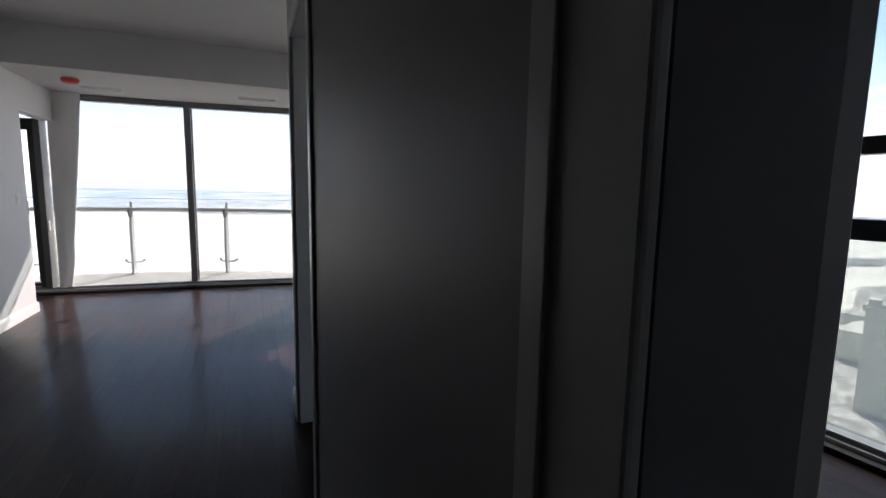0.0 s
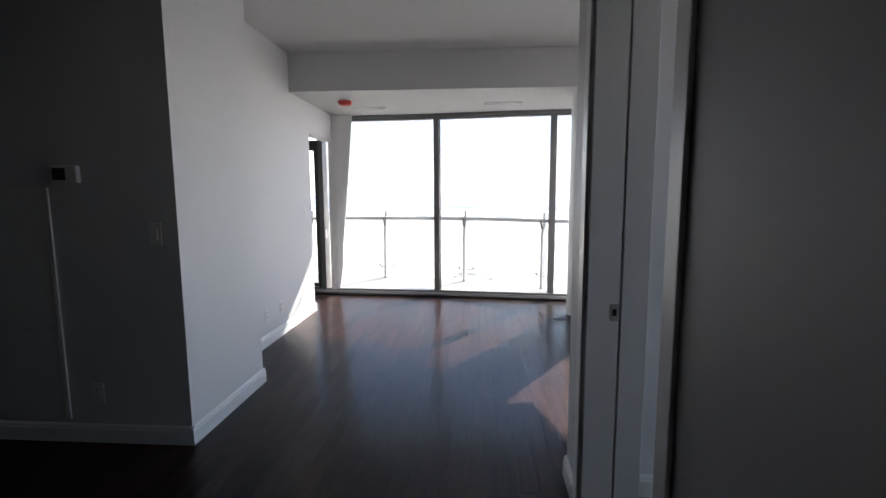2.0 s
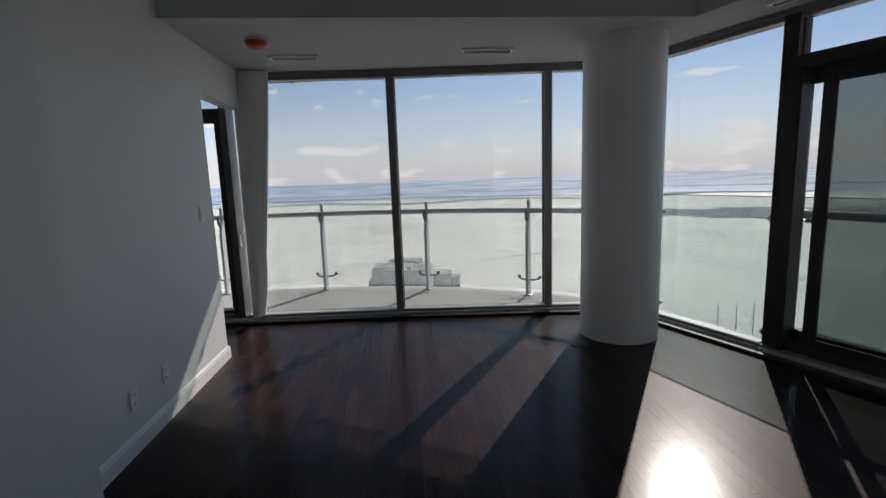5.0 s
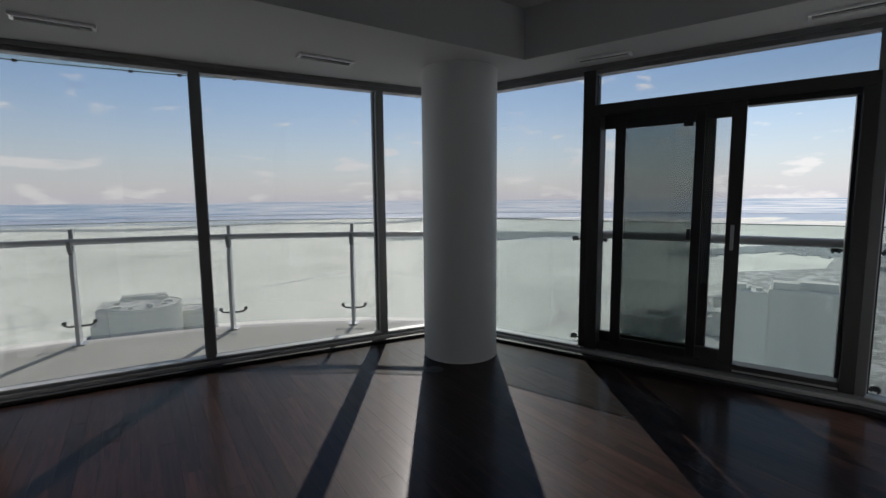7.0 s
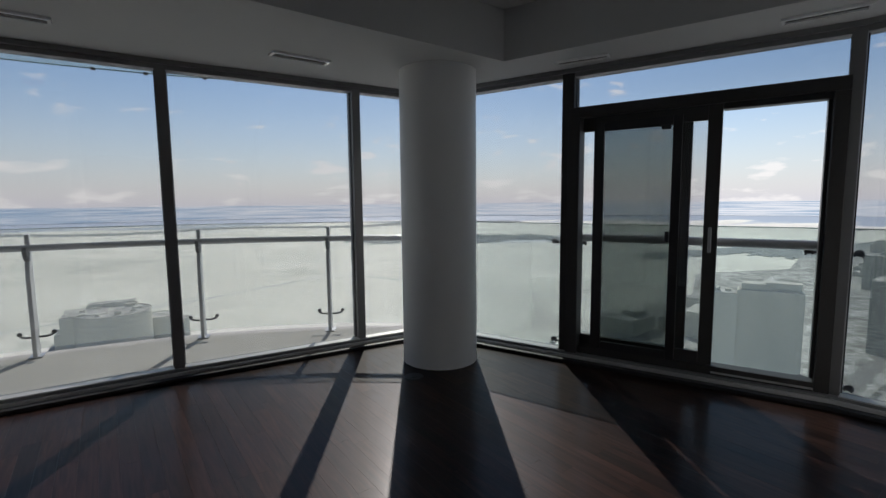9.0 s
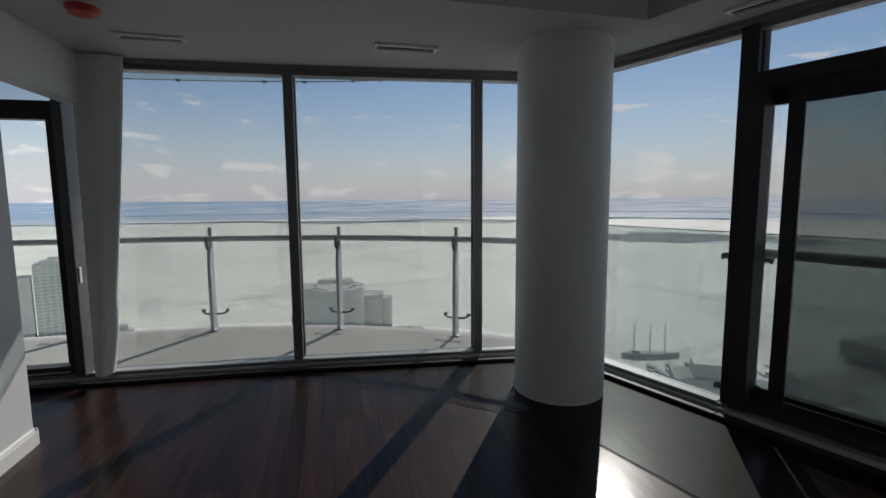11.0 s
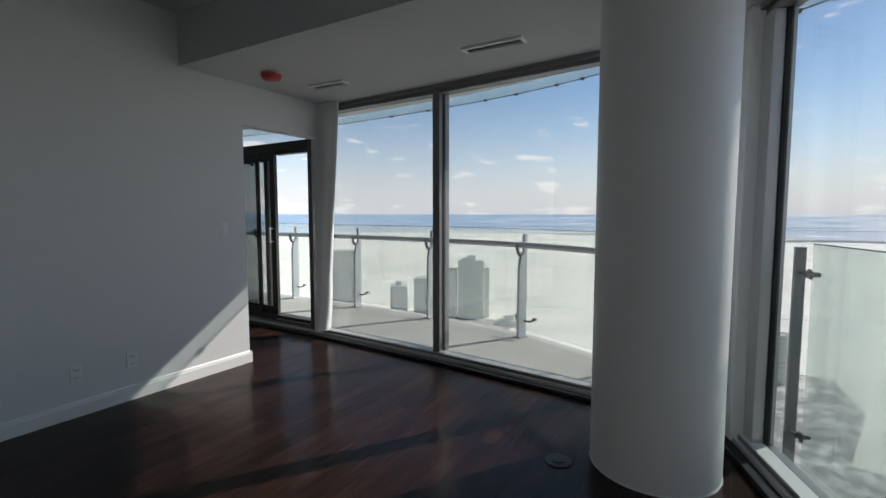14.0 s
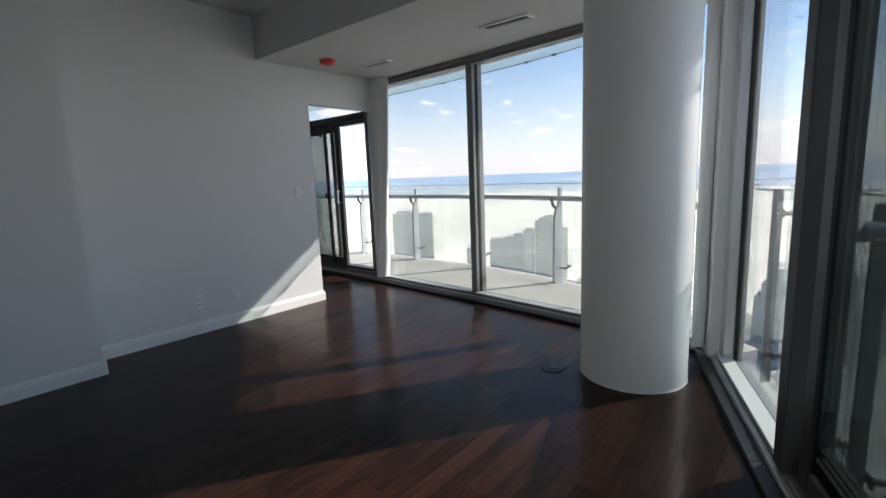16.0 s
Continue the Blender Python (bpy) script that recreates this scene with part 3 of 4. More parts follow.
    part("latch", B(U(0.785), U(0.811), -0.055, -0.0345, 1.04, 1.12, bevel=0.003), BLACK, scr)
    sheet = bmesh.new()
    sheet.faces.new([sheet.verts.new((u, -0.023, z)) for u, z in ((U(0.326), 0.205), (U(0.811), 0.205), (U(0.811), 1.895), (U(0.326), 1.895))])
    part("screen_mesh", sheet, MESH, scr, "fine dark insect mesh")
    return win, n


MESH = glass("insect_mesh", (0.36, 0.40, 0.385), 0.02, 0.2, (0.03, 0.04, 0.04))

door_bay("door_1", 0, "grey sliding balcony door in the bedroom, standing open", 1.95, 3.50)
fixed_bay("window_1", 1, "floor-to-ceiling fixed window onto the balcony", mull=False)
fixed_bay("window_2", 2, "floor-to-ceiling fixed window onto the balcony")
fixed_bay("window_3", 3, "narrow fixed window behind the column")
fixed_bay("window_4", 4, "floor-to-ceiling fixed window beside the column", ledge=TRIM, mull=False)
door_bay("door_2", 5, "grey sliding balcony door with transom light, half open", 0.09, 1.73)
fixed_bay("window_5", 6, "floor-to-ceiling fixed window beside the sliding door")
w6, n6 = fixed_bay("window_6", 7, "tall den window with two cross bars")
part("cross_bar", B(0.03, n6 - 0.03, 0.0, 0.10, 1.12, 1.23, bevel=0.004), BLACK, w6)
part("cross_bar", B(0.03, n6 - 0.03, 0.0, 0.10, 1.56, 1.65, bevel=0.004), BLACK, w6)
fixed_bay("window_7", 8, "tall den window")

# posts at the two ends of the straight window run
m1, _ = along(GL[1], GL[2])
endpost = structure("trim_end_post", B(-0.045, 0.02, -0.075, 0.105, 0.071, LOW - 0.001, bevel=0.005), ENDPOST, "dark grey window post where the bedroom wall meets the glass", "trim")
endpost.matrix_basis = m1
part("window_latch", B(0.0205, 0.03, -0.05, -0.02, 0.78, 0.90, bevel=0.003), PLASTIC, endpost, "small white latch")
m4, _ = along(GL[4], GL[5])
cornerpost = structure("trim_corner_post", B(0.085, 0.22, -0.075, 0.06, 0.031, LOW - 0.001, bevel=0.006), TRIM, "white boxed post at the glass corner", "trim")
cornerpost.matrix_basis = m4
cornermull = structure("trim_corner_mullion", B(0.221, 0.325, -0.01, 0.10, 0.071, 2.351, bevel=0.004), ALU_LIGHT, "light grey window mullion at the glass corner", "trim")
cornermull.matrix_basis = m4
part("gasket", B(0.3255, 0.336, 0.046, 0.076, 0.072, 2.350), GASKET, cornermull, "black rubber gasket")


def curtain(name, at, top, bottom, label, u_top=0.0, folds=5):
    """Drawn fabric hanging from the bulkhead: wide at the head, gathered towards the hem."""
    bm = bmesh.new()
    rings = []
    steps, around = 28, 48
    for k in range(steps + 1):
        s = k / steps
        z = LOW - 0.006 - s * (LOW - 0.095)
        ease = s ** 1.15
        w = top + (bottom - top) * ease
        if s > 0.75:
            w *= 1 + 0.10 * math.sin((s - 0.75) / 0.25 * math.pi)
        cx = u_top + w / 2
        ring = []
        for j in range(around):
            a = 2 * math.pi * j / around
            ripple = 1 + 0.07 * math.cos(folds * a + 0.6 * math.sin(3 * s))
            ring.append(bm.verts.new((cx + w / 2 * math.cos(a) * ripple, (0.05 + 0.04 * s) * math.sin(a) * ripple, z)))
        rings.append(ring)
    for r0, r1 in zip(rings, rings[1:]):
        for j in range(around):
            bm.faces.new((r0[j], r0[(j + 1) % around], r1[(j + 1) % around], r1[j]))
    bm.faces.new(rings[0]), bm.faces.new(rings[-1][::-1])
    bmesh.ops.recalc_face_normals(bm, faces=bm.faces[:])
    ob = part(name, bm, FABRIC, smooth=True)
    ob.matrix_basis = at
    return tagged(ob, label, "curtain")


curtain("curtain", m1 @ pose(0.11, -0.085, 0), 0.33, 0.11, "white fabric curtain drawn aside and gathered at the hem")
curtain("curtain", pose(1.69, 7.27, 0), 0.085, 0.075, "narrow white fabric curtain stacked behind the column", folds=3)

# ---- balcony ----
POSTS = [(-5.3, 9.17), (-4.0, 9.19), (-2.70, 9.17), (-1.42, 9.10), (-0.085, 8.83), (1.07, 8.27)]
EDGE_LINE = [(-6.6, 9.15)] + POSTS + [(1.62, 7.86), (1.95, 7.58)]


def smooth_line(points, k=8):
    """Points of a smooth curve through the given ones."""
    out = []
    for i in range(len(points) - 1):
        p = [Vector(points[max(0, min(len(points) - 1, i + d))]) for d in (-1, 0, 1, 2)]
        for s in range(k):
            t = s / k
            out.append(0.5 * ((2 * p[1]) + (p[2] - p[0]) * t + (2 * p[0] - 5 * p[1] + 4 * p[2] - p[3]) * t * t + (3 * p[1] - p[0] - 3 * p[2] + p[3]) * t ** 3))
    return out + [Vector(points[-1])]


def offset_line(line, d):
    out = []
    for i, p in enumerate(line):
        q = line[min(i + 1, len(line) - 1)] - line[max(i - 1, 0)]
        out.append(p + Vector((-q.y, q.x)).normalized() * d)
    return out


RAIL = smooth_line(EDGE_LINE)
slab_edge = offset_line(RAIL, 0.13)
slab_in = [(1.93, 7.50), (1.08, 7.612), (-0.43, 7.767), (-2.0, 7.857), (-6.6, 7.93)]
structure("balcony_slab", prism(bmesh.new(), [tuple(p) for p in slab_edge] + slab_in, -0.24, -0.02), CONC, "bare concrete balcony slab with a curved edge", "balcony")
rim = smooth_line([(-6.6, 9.25), (-4.0, 9.33), (-2.0, 9.22), (-0.6, 9.03), (0.2, 8.81), (1.0, 8.48), (1.5, 8.22), (2.02, 7.87), (2.36, 7.60)])
canopy = offset_line(rim, 0.30)
structure("balcony_canopy", prism(bmesh.new(), [tuple(p) for p in canopy] + [(1.95, 7.56)] + slab_in[1:], 2.80, 3.04), SOFF, "pale underside of the balcony above with a curved edge", "balcony")

above = [(2.66, 7.74), (3.06, 6.40), (3.66, 4.59), (3.90, 3.04), (4.01, 1.3), (4.05, -1.7), (3.44, -1.7), (3.40, 1.3), (3.27, 3.0), (3.055, 4.46), (2.455, 6.19), (1.96, 7.545)]
structure("slab_edge_above", prism(bmesh.new(), above[::-1], 2.805, 3.045), SOFF, "pale edge of the floor slab above the windows", "ledge")


def ribbon(line, u0, u1, z0, z1, t):
    """A thin upright curved sheet along a line."""
    bm = bmesh.new()
    pts = line[u0:u1]
    inn, out = offset_line(pts, -t / 2), offset_line(pts, t / 2)
    prism(bm, [tuple(p) for p in inn] + [tuple(p) for p in out[::-1]], z0, z1)
    return bm


upper = holder("upper_railing", pose(0, 0, 0), "greenish glass railing of the balcony above, hanging below its slab", "railing")
upper_line = offset_line(rim, 0.38)
for i in range(8):
    k = i * 8
    g = part("glass_panel", ribbon(upper_line, k, k + 9, 2.716, 3.25, 0.012), GUARD_SIDE, upper, "greenish glass panel")
    part("glass_edge", ribbon(upper_line, k, k + 9, 2.708, 2.7155, 0.014), EDGE, g, "dark green glass edge")
    for j in (1, 6):
        p = upper_line[k + j]
        part("glass_clip", B(p.x - 0.02, p.x + 0.02, p.y - 0.02, p.y + 0.02, 2.696, 2.722, bevel=0.004), CLAMP, g, "small dark metal clip")
guard = holder("balcony_railing", pose(0, 0, -0.02), "curved glass balcony railing with grey metal posts and handrail", "railing")
glass_line = offset_line(RAIL, 0.085)
for i in range(len(EDGE_LINE) - 1):
    if i == len(EDGE_LINE) - 2:
        continue
    last = i == len(EDGE_LINE) - 3
    g = part("glass_panel", ribbon(glass_line, i * 8, i * 8 + 9 + (7 if last else 0), 0.05, 1.165, 0.012), GUARD, guard, "greenish glass panel")
    part("glass_edge", ribbon(glass_line, i * 8, i * 8 + 9 + (7 if last else 0), 1.1655, 1.171, 0.0125), EDGE, g, "dark green glass edge")
rail = bmesh.new()
pts = RAIL
rings = []
for i, p in enumerate(pts[:-1]):
    q = (pts[min(i + 1, len(pts) - 1)] - pts[max(i - 1, 0)]).normalized()
    nrm = Vector((-q.y, q.x))
    ring = []
    for j in range(12):
        a = 2 * math.pi * j / 12
        off = p - nrm * 0.02 + nrm * 0.026 * math.cos(a)
        ring.append(rail.verts.new((off.x, off.y, 1.00 + 0.030 * math.sin(a))))
    rings.append(ring)
for r0, r1 in zip(rings, rings[1:]):
    for j in range(12):
        rail.faces.new((r0[j], r0[(j + 1) % 12], r1[(j + 1) % 12], r1[j]))
rail.faces.new(rings[0]), rail.faces.new(rings[-1])
bmesh.ops.recalc_face_normals(rail, faces=rail.faces[:])
part("handrail", rail, POSTM, guard, smooth=True)


def rail_post(parent, at, clamp=1):
    """A flat tapered blade with a curved rail bracket, a foot and two glass clamps."""
    bm = bmesh.new()
    out = [(-0.066, 0), (0.062, 0), (0.062, 1.12), (0.014, 1.12), (0.014, 0.94), (-0.034, 0.87), (-0.058, 0.76)]
    lo = [bm.verts.new((-0.017, y, z)) for y, z in out]
    hi = [bm.verts.new((0.017, y, z)) for y, z in out]
    for i in range(len(out)):
        j = (i + 1) % len(out)
        bm.faces.new((lo[i], lo[j], hi[j], hi[i]))
    bm.faces.new(lo[::-1]), bm.faces.new(hi)
    bmesh.ops.recalc_face_normals(bm, faces=bm.faces[:])
    bmesh.ops.bevel(bm, geom=bm.edges[:], offset=0.004, segments=1, affect="EDGES")
    post = part("post", bm, POSTM, parent, at=at)
    br = bmesh.new()
    for k in range(9):
        a0, a1 = radians(165 + 175 * k / 9), radians(165 + 175 * (k + 1) / 9)
        rod(br, (0, -0.02 + 0.066 * math.cos(a0), 0.985 + 0.092 * math.sin(a0)), (0, -0.02 + 0.066 * math.cos(a1), 0.985 + 0.092 * math.sin(a1)), 0.019, seg=8)
    part("rail_bracket", br, POSTD, post, smooth=True)
    part("base_plate", B(-0.05, 0.05, -0.075, 0.06, 0.0, 0.012, bevel=0.003), STEEL, post)
    for s in (-1, 1):
        cl = bmesh.new()
        bend = [(0.018, 0.020, 0.180), (0.060, 0.026, 0.176), (0.095, 0.036, 0.178), (0.118, 0.048, 0.190), (0.126, 0.058, 0.208)]
        for a, b in zip(bend, bend[1:]):
            rod(cl, (a[0] * s, a[1], a[2]), (b[0] * s, b[1], b[2]), 0.010, seg=8)
        rod(cl, (0.124 * s, 0.05, 0.205), (0.124 * s, 0.079, 0.205), 0.019, seg=12)
        part("glass_clamp", cl, CLAMP, post, "dark steel glass clamp", smooth=True)
    return post


for i, (px, py) in enumerate(POSTS):
    k = (i + 1) * 8
    d = RAIL[k + 1] - RAIL[k - 1]
    rail_post(guard, pose(px, py, 0, 0, 0, math.degrees(math.atan2(d.y, d.x))))

# glass guard outside the door side
SIDE = [(2.16, 7.437), (2.57, 6.21), (3.17, 4.48), (3.40, 3.0), (3.50, 1.3), (3.54, -1.7)]
side = holder("glass_guard", pose(0, 0, 0), "frameless glass guard bolted outside the sliding door", "railing")
for i in range(len(SIDE) - 1):
    ms, ns = along(SIDE[i], SIDE[i + 1])
    g = part("glass_panel", B(0.012, ns - 0.012, 0.0, 0.012, -0.20, 1.145), GUARD_SIDE, side, "greenish glass panel", at=ms)
    part("glass_edge", B(0.012, ns - 0.012, -0.0005, 0.0125, 1.1455, 1.152), EDGE, g, "dark green glass edge")
    fin = part("mounting_fin", B(-0.013, 0.013, -0.085, -0.03, -0.22, 1.13, bevel=0.003), POSTD, side, "dark metal mounting fin", at=ms)
    for s in ((1,) if i == 0 else (-1, 1)):
        reach = 0.09 if s > 0 else 0.17
        for zz in (0.07, 0.985):
            cl = bmesh.new()
            rod(cl, (0.012 * s, -0.06, zz), ((reach - 0.02) * s, -0.06, zz), 0.009, seg=8)
            for k in range(9):
                a0, a1 = radians(-60 + 32 * k), radians(-60 + 32 * (k + 1))
                rod(cl, ((reach + 0.022 * math.cos(a0)) * s, -0.05, zz + 0.022 * math.sin(a0)), ((reach + 0.022 * math.cos(a1)) * s, -0.05, zz + 0.022 * math.sin(a1)), 0.010, seg=8)
            rod(cl, (reach * s, -0.055, zz), (reach * s, -0.002, zz), 0.014, seg=12)
            part("glass_clamp", cl, CLAMP, fin, "dark steel glass clamp", smooth=True)
ms, ns = along(SIDE[1], SIDE[2])
part("handrail", rod(bmesh.new(), (0.0, -0.085, 1.035), (ns, -0.085, 1.035), 0.033, seg=16), POSTM, side, smooth=True, at=ms)
ledge = [SIDE[0], SIDE[1], SIDE[2], SIDE[3], (3.27, 3.0), (3.045, 4.44), (2.44, 6.17), (1.91, 7.46)]
structure("slab_edge", prism(bmesh.new(), ledge[::-1], -0.32, -0.14), CONC, "narrow concrete slab edge outside the windows", "ledge")

# ---- ceiling and wall fittings ----
def vent(at, w, d, label="white slotted ceiling air diffuser set into the bulkhead"):
    v = holder("ceiling_vent", at, label, "air vent", "bulkhead vents")
    fr = bmesh.new()
    lip = [(0.0, -0.001), (0.003, -0.015), (0.019, -0.018), (0.023, -0.012), (0.023, -0.001)]
    rings = []
    for e, z in lip:
        rings.append([fr.verts.new(p) for p in ((e, e, z), (w - e, e, z), (w - e, d - e, z), (e, d - e, z))])
    for r0, r1 in zip(rings, rings[1:]):
        for j in range(4):
            fr.faces.new((r0[j], r0[(j + 1) % 4], r1[(j + 1) % 4], r1[j]))
    bmesh.ops.recalc_face_normals(fr, faces=fr.faces[:])
    part("frame", fr, VENTM, v)
    part("backing", B(0.016, w - 0.016, 0.016, d - 0.016, -0.003, -0.001), DARKSLOT, v, "dark slot")
    for k in range(2):
        y = 0.016 + (d - 0.032) * (k + 1) / 3
        part("slat", B(0.018, w - 0.018, y - 0.008, y + 0.004, -0.010, -0.0035, bevel=0.001), DOORF, v, "dark slat")
    return v


vent(pose(-1.41, 7.10, LOW), 0.40, 0.10)
vent(pose(0.18, 6.955, LOW), 0.43, 0.115)
vent(pose(2.02, 6.02, LOW, 0, 0, -66), 0.40, 0.11)
vent(pose(2.48, 4.69, LOW, 0, 0, -72), 0.42, 0.11)

al = holder("smoke_alarm", pose(-1.375, 6.69, LOW), "ceiling smoke alarm under a red plastic dust cover", "smoke alarm")
bm = bmesh.new()
bmesh.ops.create_cone(bm, cap_ends=True, segments=40, radius1=0.066, radius2=0.072, depth=0.02, matrix=Matrix.Translation((0, 0, -0.0105)))
part("base", bm, PLASTIC, al, "white plastic base", smooth=True)
bm = bmesh.new()
rings = [(0.078, -0.012), (0.080, -0.022), (0.073, -0.034), (0.069, -0.047), (0.05, -0.056), (0.02, -0.058)]
vs = [[bm.verts.new((r * math.cos(2 * math.pi * j / 36), r * math.sin(2 * math.pi * j / 36), z)) for j in range(36)] for r, z in rings]
for r0, r1 in zip(vs, vs[1:]):
    for j in range(36):
        bm.faces.new((r0[j], r0[(j + 1) % 36], r1[(j + 1) % 36], r1[j]))
bm.faces.new(vs[-1]), bm.faces.new(vs[0][::-1])
bmesh.ops.recalc_face_normals(bm, faces=bm.faces[:])
part("dust_cover", bm, RED, al, "bright red plastic cover", smooth=True)


def switch(at, label, rocker=True):
    """A wall plate in the local xz plane, facing -y."""
    s = holder("light_switch" if rocker else "wall_outlet", at, label, "light switch" if rocker else "outlet", "" if rocker else "outlets on the wall")
    part("cover_plate", B(-0.035, 0.035, -0.006, -0.0005, -0.058, 0.058, bevel=0.003), PLASTIC, s)
    if rocker:
        part("rocker", B(-0.016, 0.016, -0.011, -0.006, -0.032, 0.032, bevel=0.002), PLASTIC, s)
    else:
        for zz in (-0.024, 0.024):
            face = part("socket", B(-0.016, 0.016, -0.009, -0.006, zz - 0.015, zz + 0.015, bevel=0.003), PLASTIC, s)
            part("pin_slot", B(-0.008, -0.005, -0.0096, -0.009, zz - 0.005, zz + 0.007), DARKSLOT, face)
            part("pin_slot", B(0.005, 0.008, -0.0096, -0.009, zz - 0.005, zz + 0.007), DARKSLOT, face)
    return s


switch(pose(-1.83, 6.535, 1.185, 0, 0, 90), "white rocker light switch beside the bedroom opening")
switch(pose(-1.83, 5.46, 0.282, 0, 0, 90), "white duplex wall outlet above the baseboard", False)
switch(pose(-1.83, 5.79, 0.282, 0, 0, 90), "white cable outlet plate above the baseboard", False)
switch(pose(-1.615, 3.79, 1.175), "white rocker light switch near the hall corner")
switch(pose(-2.02, 3.79, 0.285), "white duplex wall outlet low on the hall wall", False)
switch(pose(1.22, 3.49, 1.19), "white rocker light switch inside the den")
th = holder("thermostat", pose(-2.075, 3.79, 1.49), "small white wall thermostat with a dark display", "thermostat")
part("housing", B(-0.075, 0.075, -0.028, -0.0005, -0.045, 0.045, bevel=0.006), PLASTIC, th)
part("display", B(-0.06, 0.012, -0.0295, -0.028, -0.032, 0.032), SCREEN, th, "dark grey display")
pan = holder("access_panel", pose(-2.75, 3.79, 0.13), "flush white metal panel with a frame on the hall wall", "panel")
fr = bmesh.new()
cube(fr, -0.56, 0.56, -0.012, -0.0005, 1.26, 1.29, bevel=0.002), cube(fr, 0.535, 0.56, -0.012, -0.0005, 0, 1.259, bevel=0.002), cube(fr, -0.56, -0.535, -0.012, -0.0005, 0, 1.259, bevel=0.002)
part("panel_frame", fr, PLASTIC, pan)
part("upper_door", B(-0.53, 0.53, -0.006, -0.0005, 0.525, 1.255, bevel=0.002), PLASTIC, pan)
part("lower_door", B(-0.53, 0.53, -0.006, -0.0005, 0.0, 0.515, bevel=0.002), PLASTIC, pan)
disc = holder("floor_outlet", pose(1.02, 6.52, 0), "round dark metal floor outlet cover flush with the boards", "floor outlet")
bm = bmesh.new()
bmesh.ops.create_cone(bm, cap_ends=True, segments=40, radius1=0.075, radius2=0.070, depth=0.006, matrix=Matrix.Translation((0, 0, 0.0035)))
part("cover", bm, BRONZE, disc, smooth=True)
bm = bmesh.new()
bmesh.ops.create_cone(bm, cap_ends=True, segments=32, radius1=0.034, radius2=0.032, depth=0.004, matrix=Matrix.Translation((0, 0, 0.0087)))
part("cap", bm, BRONZE, disc, smooth=True)

# ---- lake, city and distance ----
GROUND = -140.0
bm = bmesh.new()
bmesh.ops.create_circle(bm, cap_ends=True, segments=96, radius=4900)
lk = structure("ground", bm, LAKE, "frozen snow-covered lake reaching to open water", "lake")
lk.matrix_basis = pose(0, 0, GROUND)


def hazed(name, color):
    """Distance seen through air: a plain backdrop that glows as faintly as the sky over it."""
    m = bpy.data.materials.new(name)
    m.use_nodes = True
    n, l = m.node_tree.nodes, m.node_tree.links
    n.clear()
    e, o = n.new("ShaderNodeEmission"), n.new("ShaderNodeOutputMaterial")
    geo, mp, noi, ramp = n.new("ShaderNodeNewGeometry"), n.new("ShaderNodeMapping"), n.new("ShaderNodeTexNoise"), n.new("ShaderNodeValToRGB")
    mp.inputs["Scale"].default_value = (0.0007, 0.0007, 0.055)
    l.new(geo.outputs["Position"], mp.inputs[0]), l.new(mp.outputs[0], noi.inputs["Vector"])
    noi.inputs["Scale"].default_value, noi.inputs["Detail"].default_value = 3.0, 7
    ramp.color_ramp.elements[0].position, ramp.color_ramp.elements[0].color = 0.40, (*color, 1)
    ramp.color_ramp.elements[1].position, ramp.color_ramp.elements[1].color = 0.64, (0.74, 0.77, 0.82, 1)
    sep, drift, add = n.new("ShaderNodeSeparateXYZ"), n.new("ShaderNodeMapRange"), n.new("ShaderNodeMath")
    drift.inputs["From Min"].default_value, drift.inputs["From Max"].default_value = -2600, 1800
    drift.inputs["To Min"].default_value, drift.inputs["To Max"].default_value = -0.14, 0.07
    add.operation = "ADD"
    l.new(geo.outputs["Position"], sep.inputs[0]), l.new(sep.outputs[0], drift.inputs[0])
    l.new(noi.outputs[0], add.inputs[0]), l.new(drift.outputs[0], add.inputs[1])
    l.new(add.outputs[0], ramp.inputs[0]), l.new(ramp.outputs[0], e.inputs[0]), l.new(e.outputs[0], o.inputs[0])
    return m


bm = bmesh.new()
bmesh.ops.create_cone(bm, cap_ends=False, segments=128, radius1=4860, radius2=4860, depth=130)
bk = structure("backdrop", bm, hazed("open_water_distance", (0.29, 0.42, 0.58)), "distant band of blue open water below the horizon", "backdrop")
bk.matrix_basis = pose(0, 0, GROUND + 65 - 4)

rng = random.Random(7)
bm = bmesh.new()
shore = [(120, 315), (185, 318), (262, 300), (330, 268), (420, 285), (520, 330), (700, 330), (900, 420), (1100, 330), (1500, 420), (2200, 300), (2200, -1800), (-1500, -1800), (-1500, 300), (-700, 395), (-560, 470), (-420, 520), (-330, 560), (-215, 545), (-205, 480), (-120, 430), (-70, 505), (90, 495), (95, 420), (70, 330)]
structure("pavement", prism(bm, shore, GROUND - 6, GROUND + 2), CITY, "snow-dusted city shore below the tower", "ground")


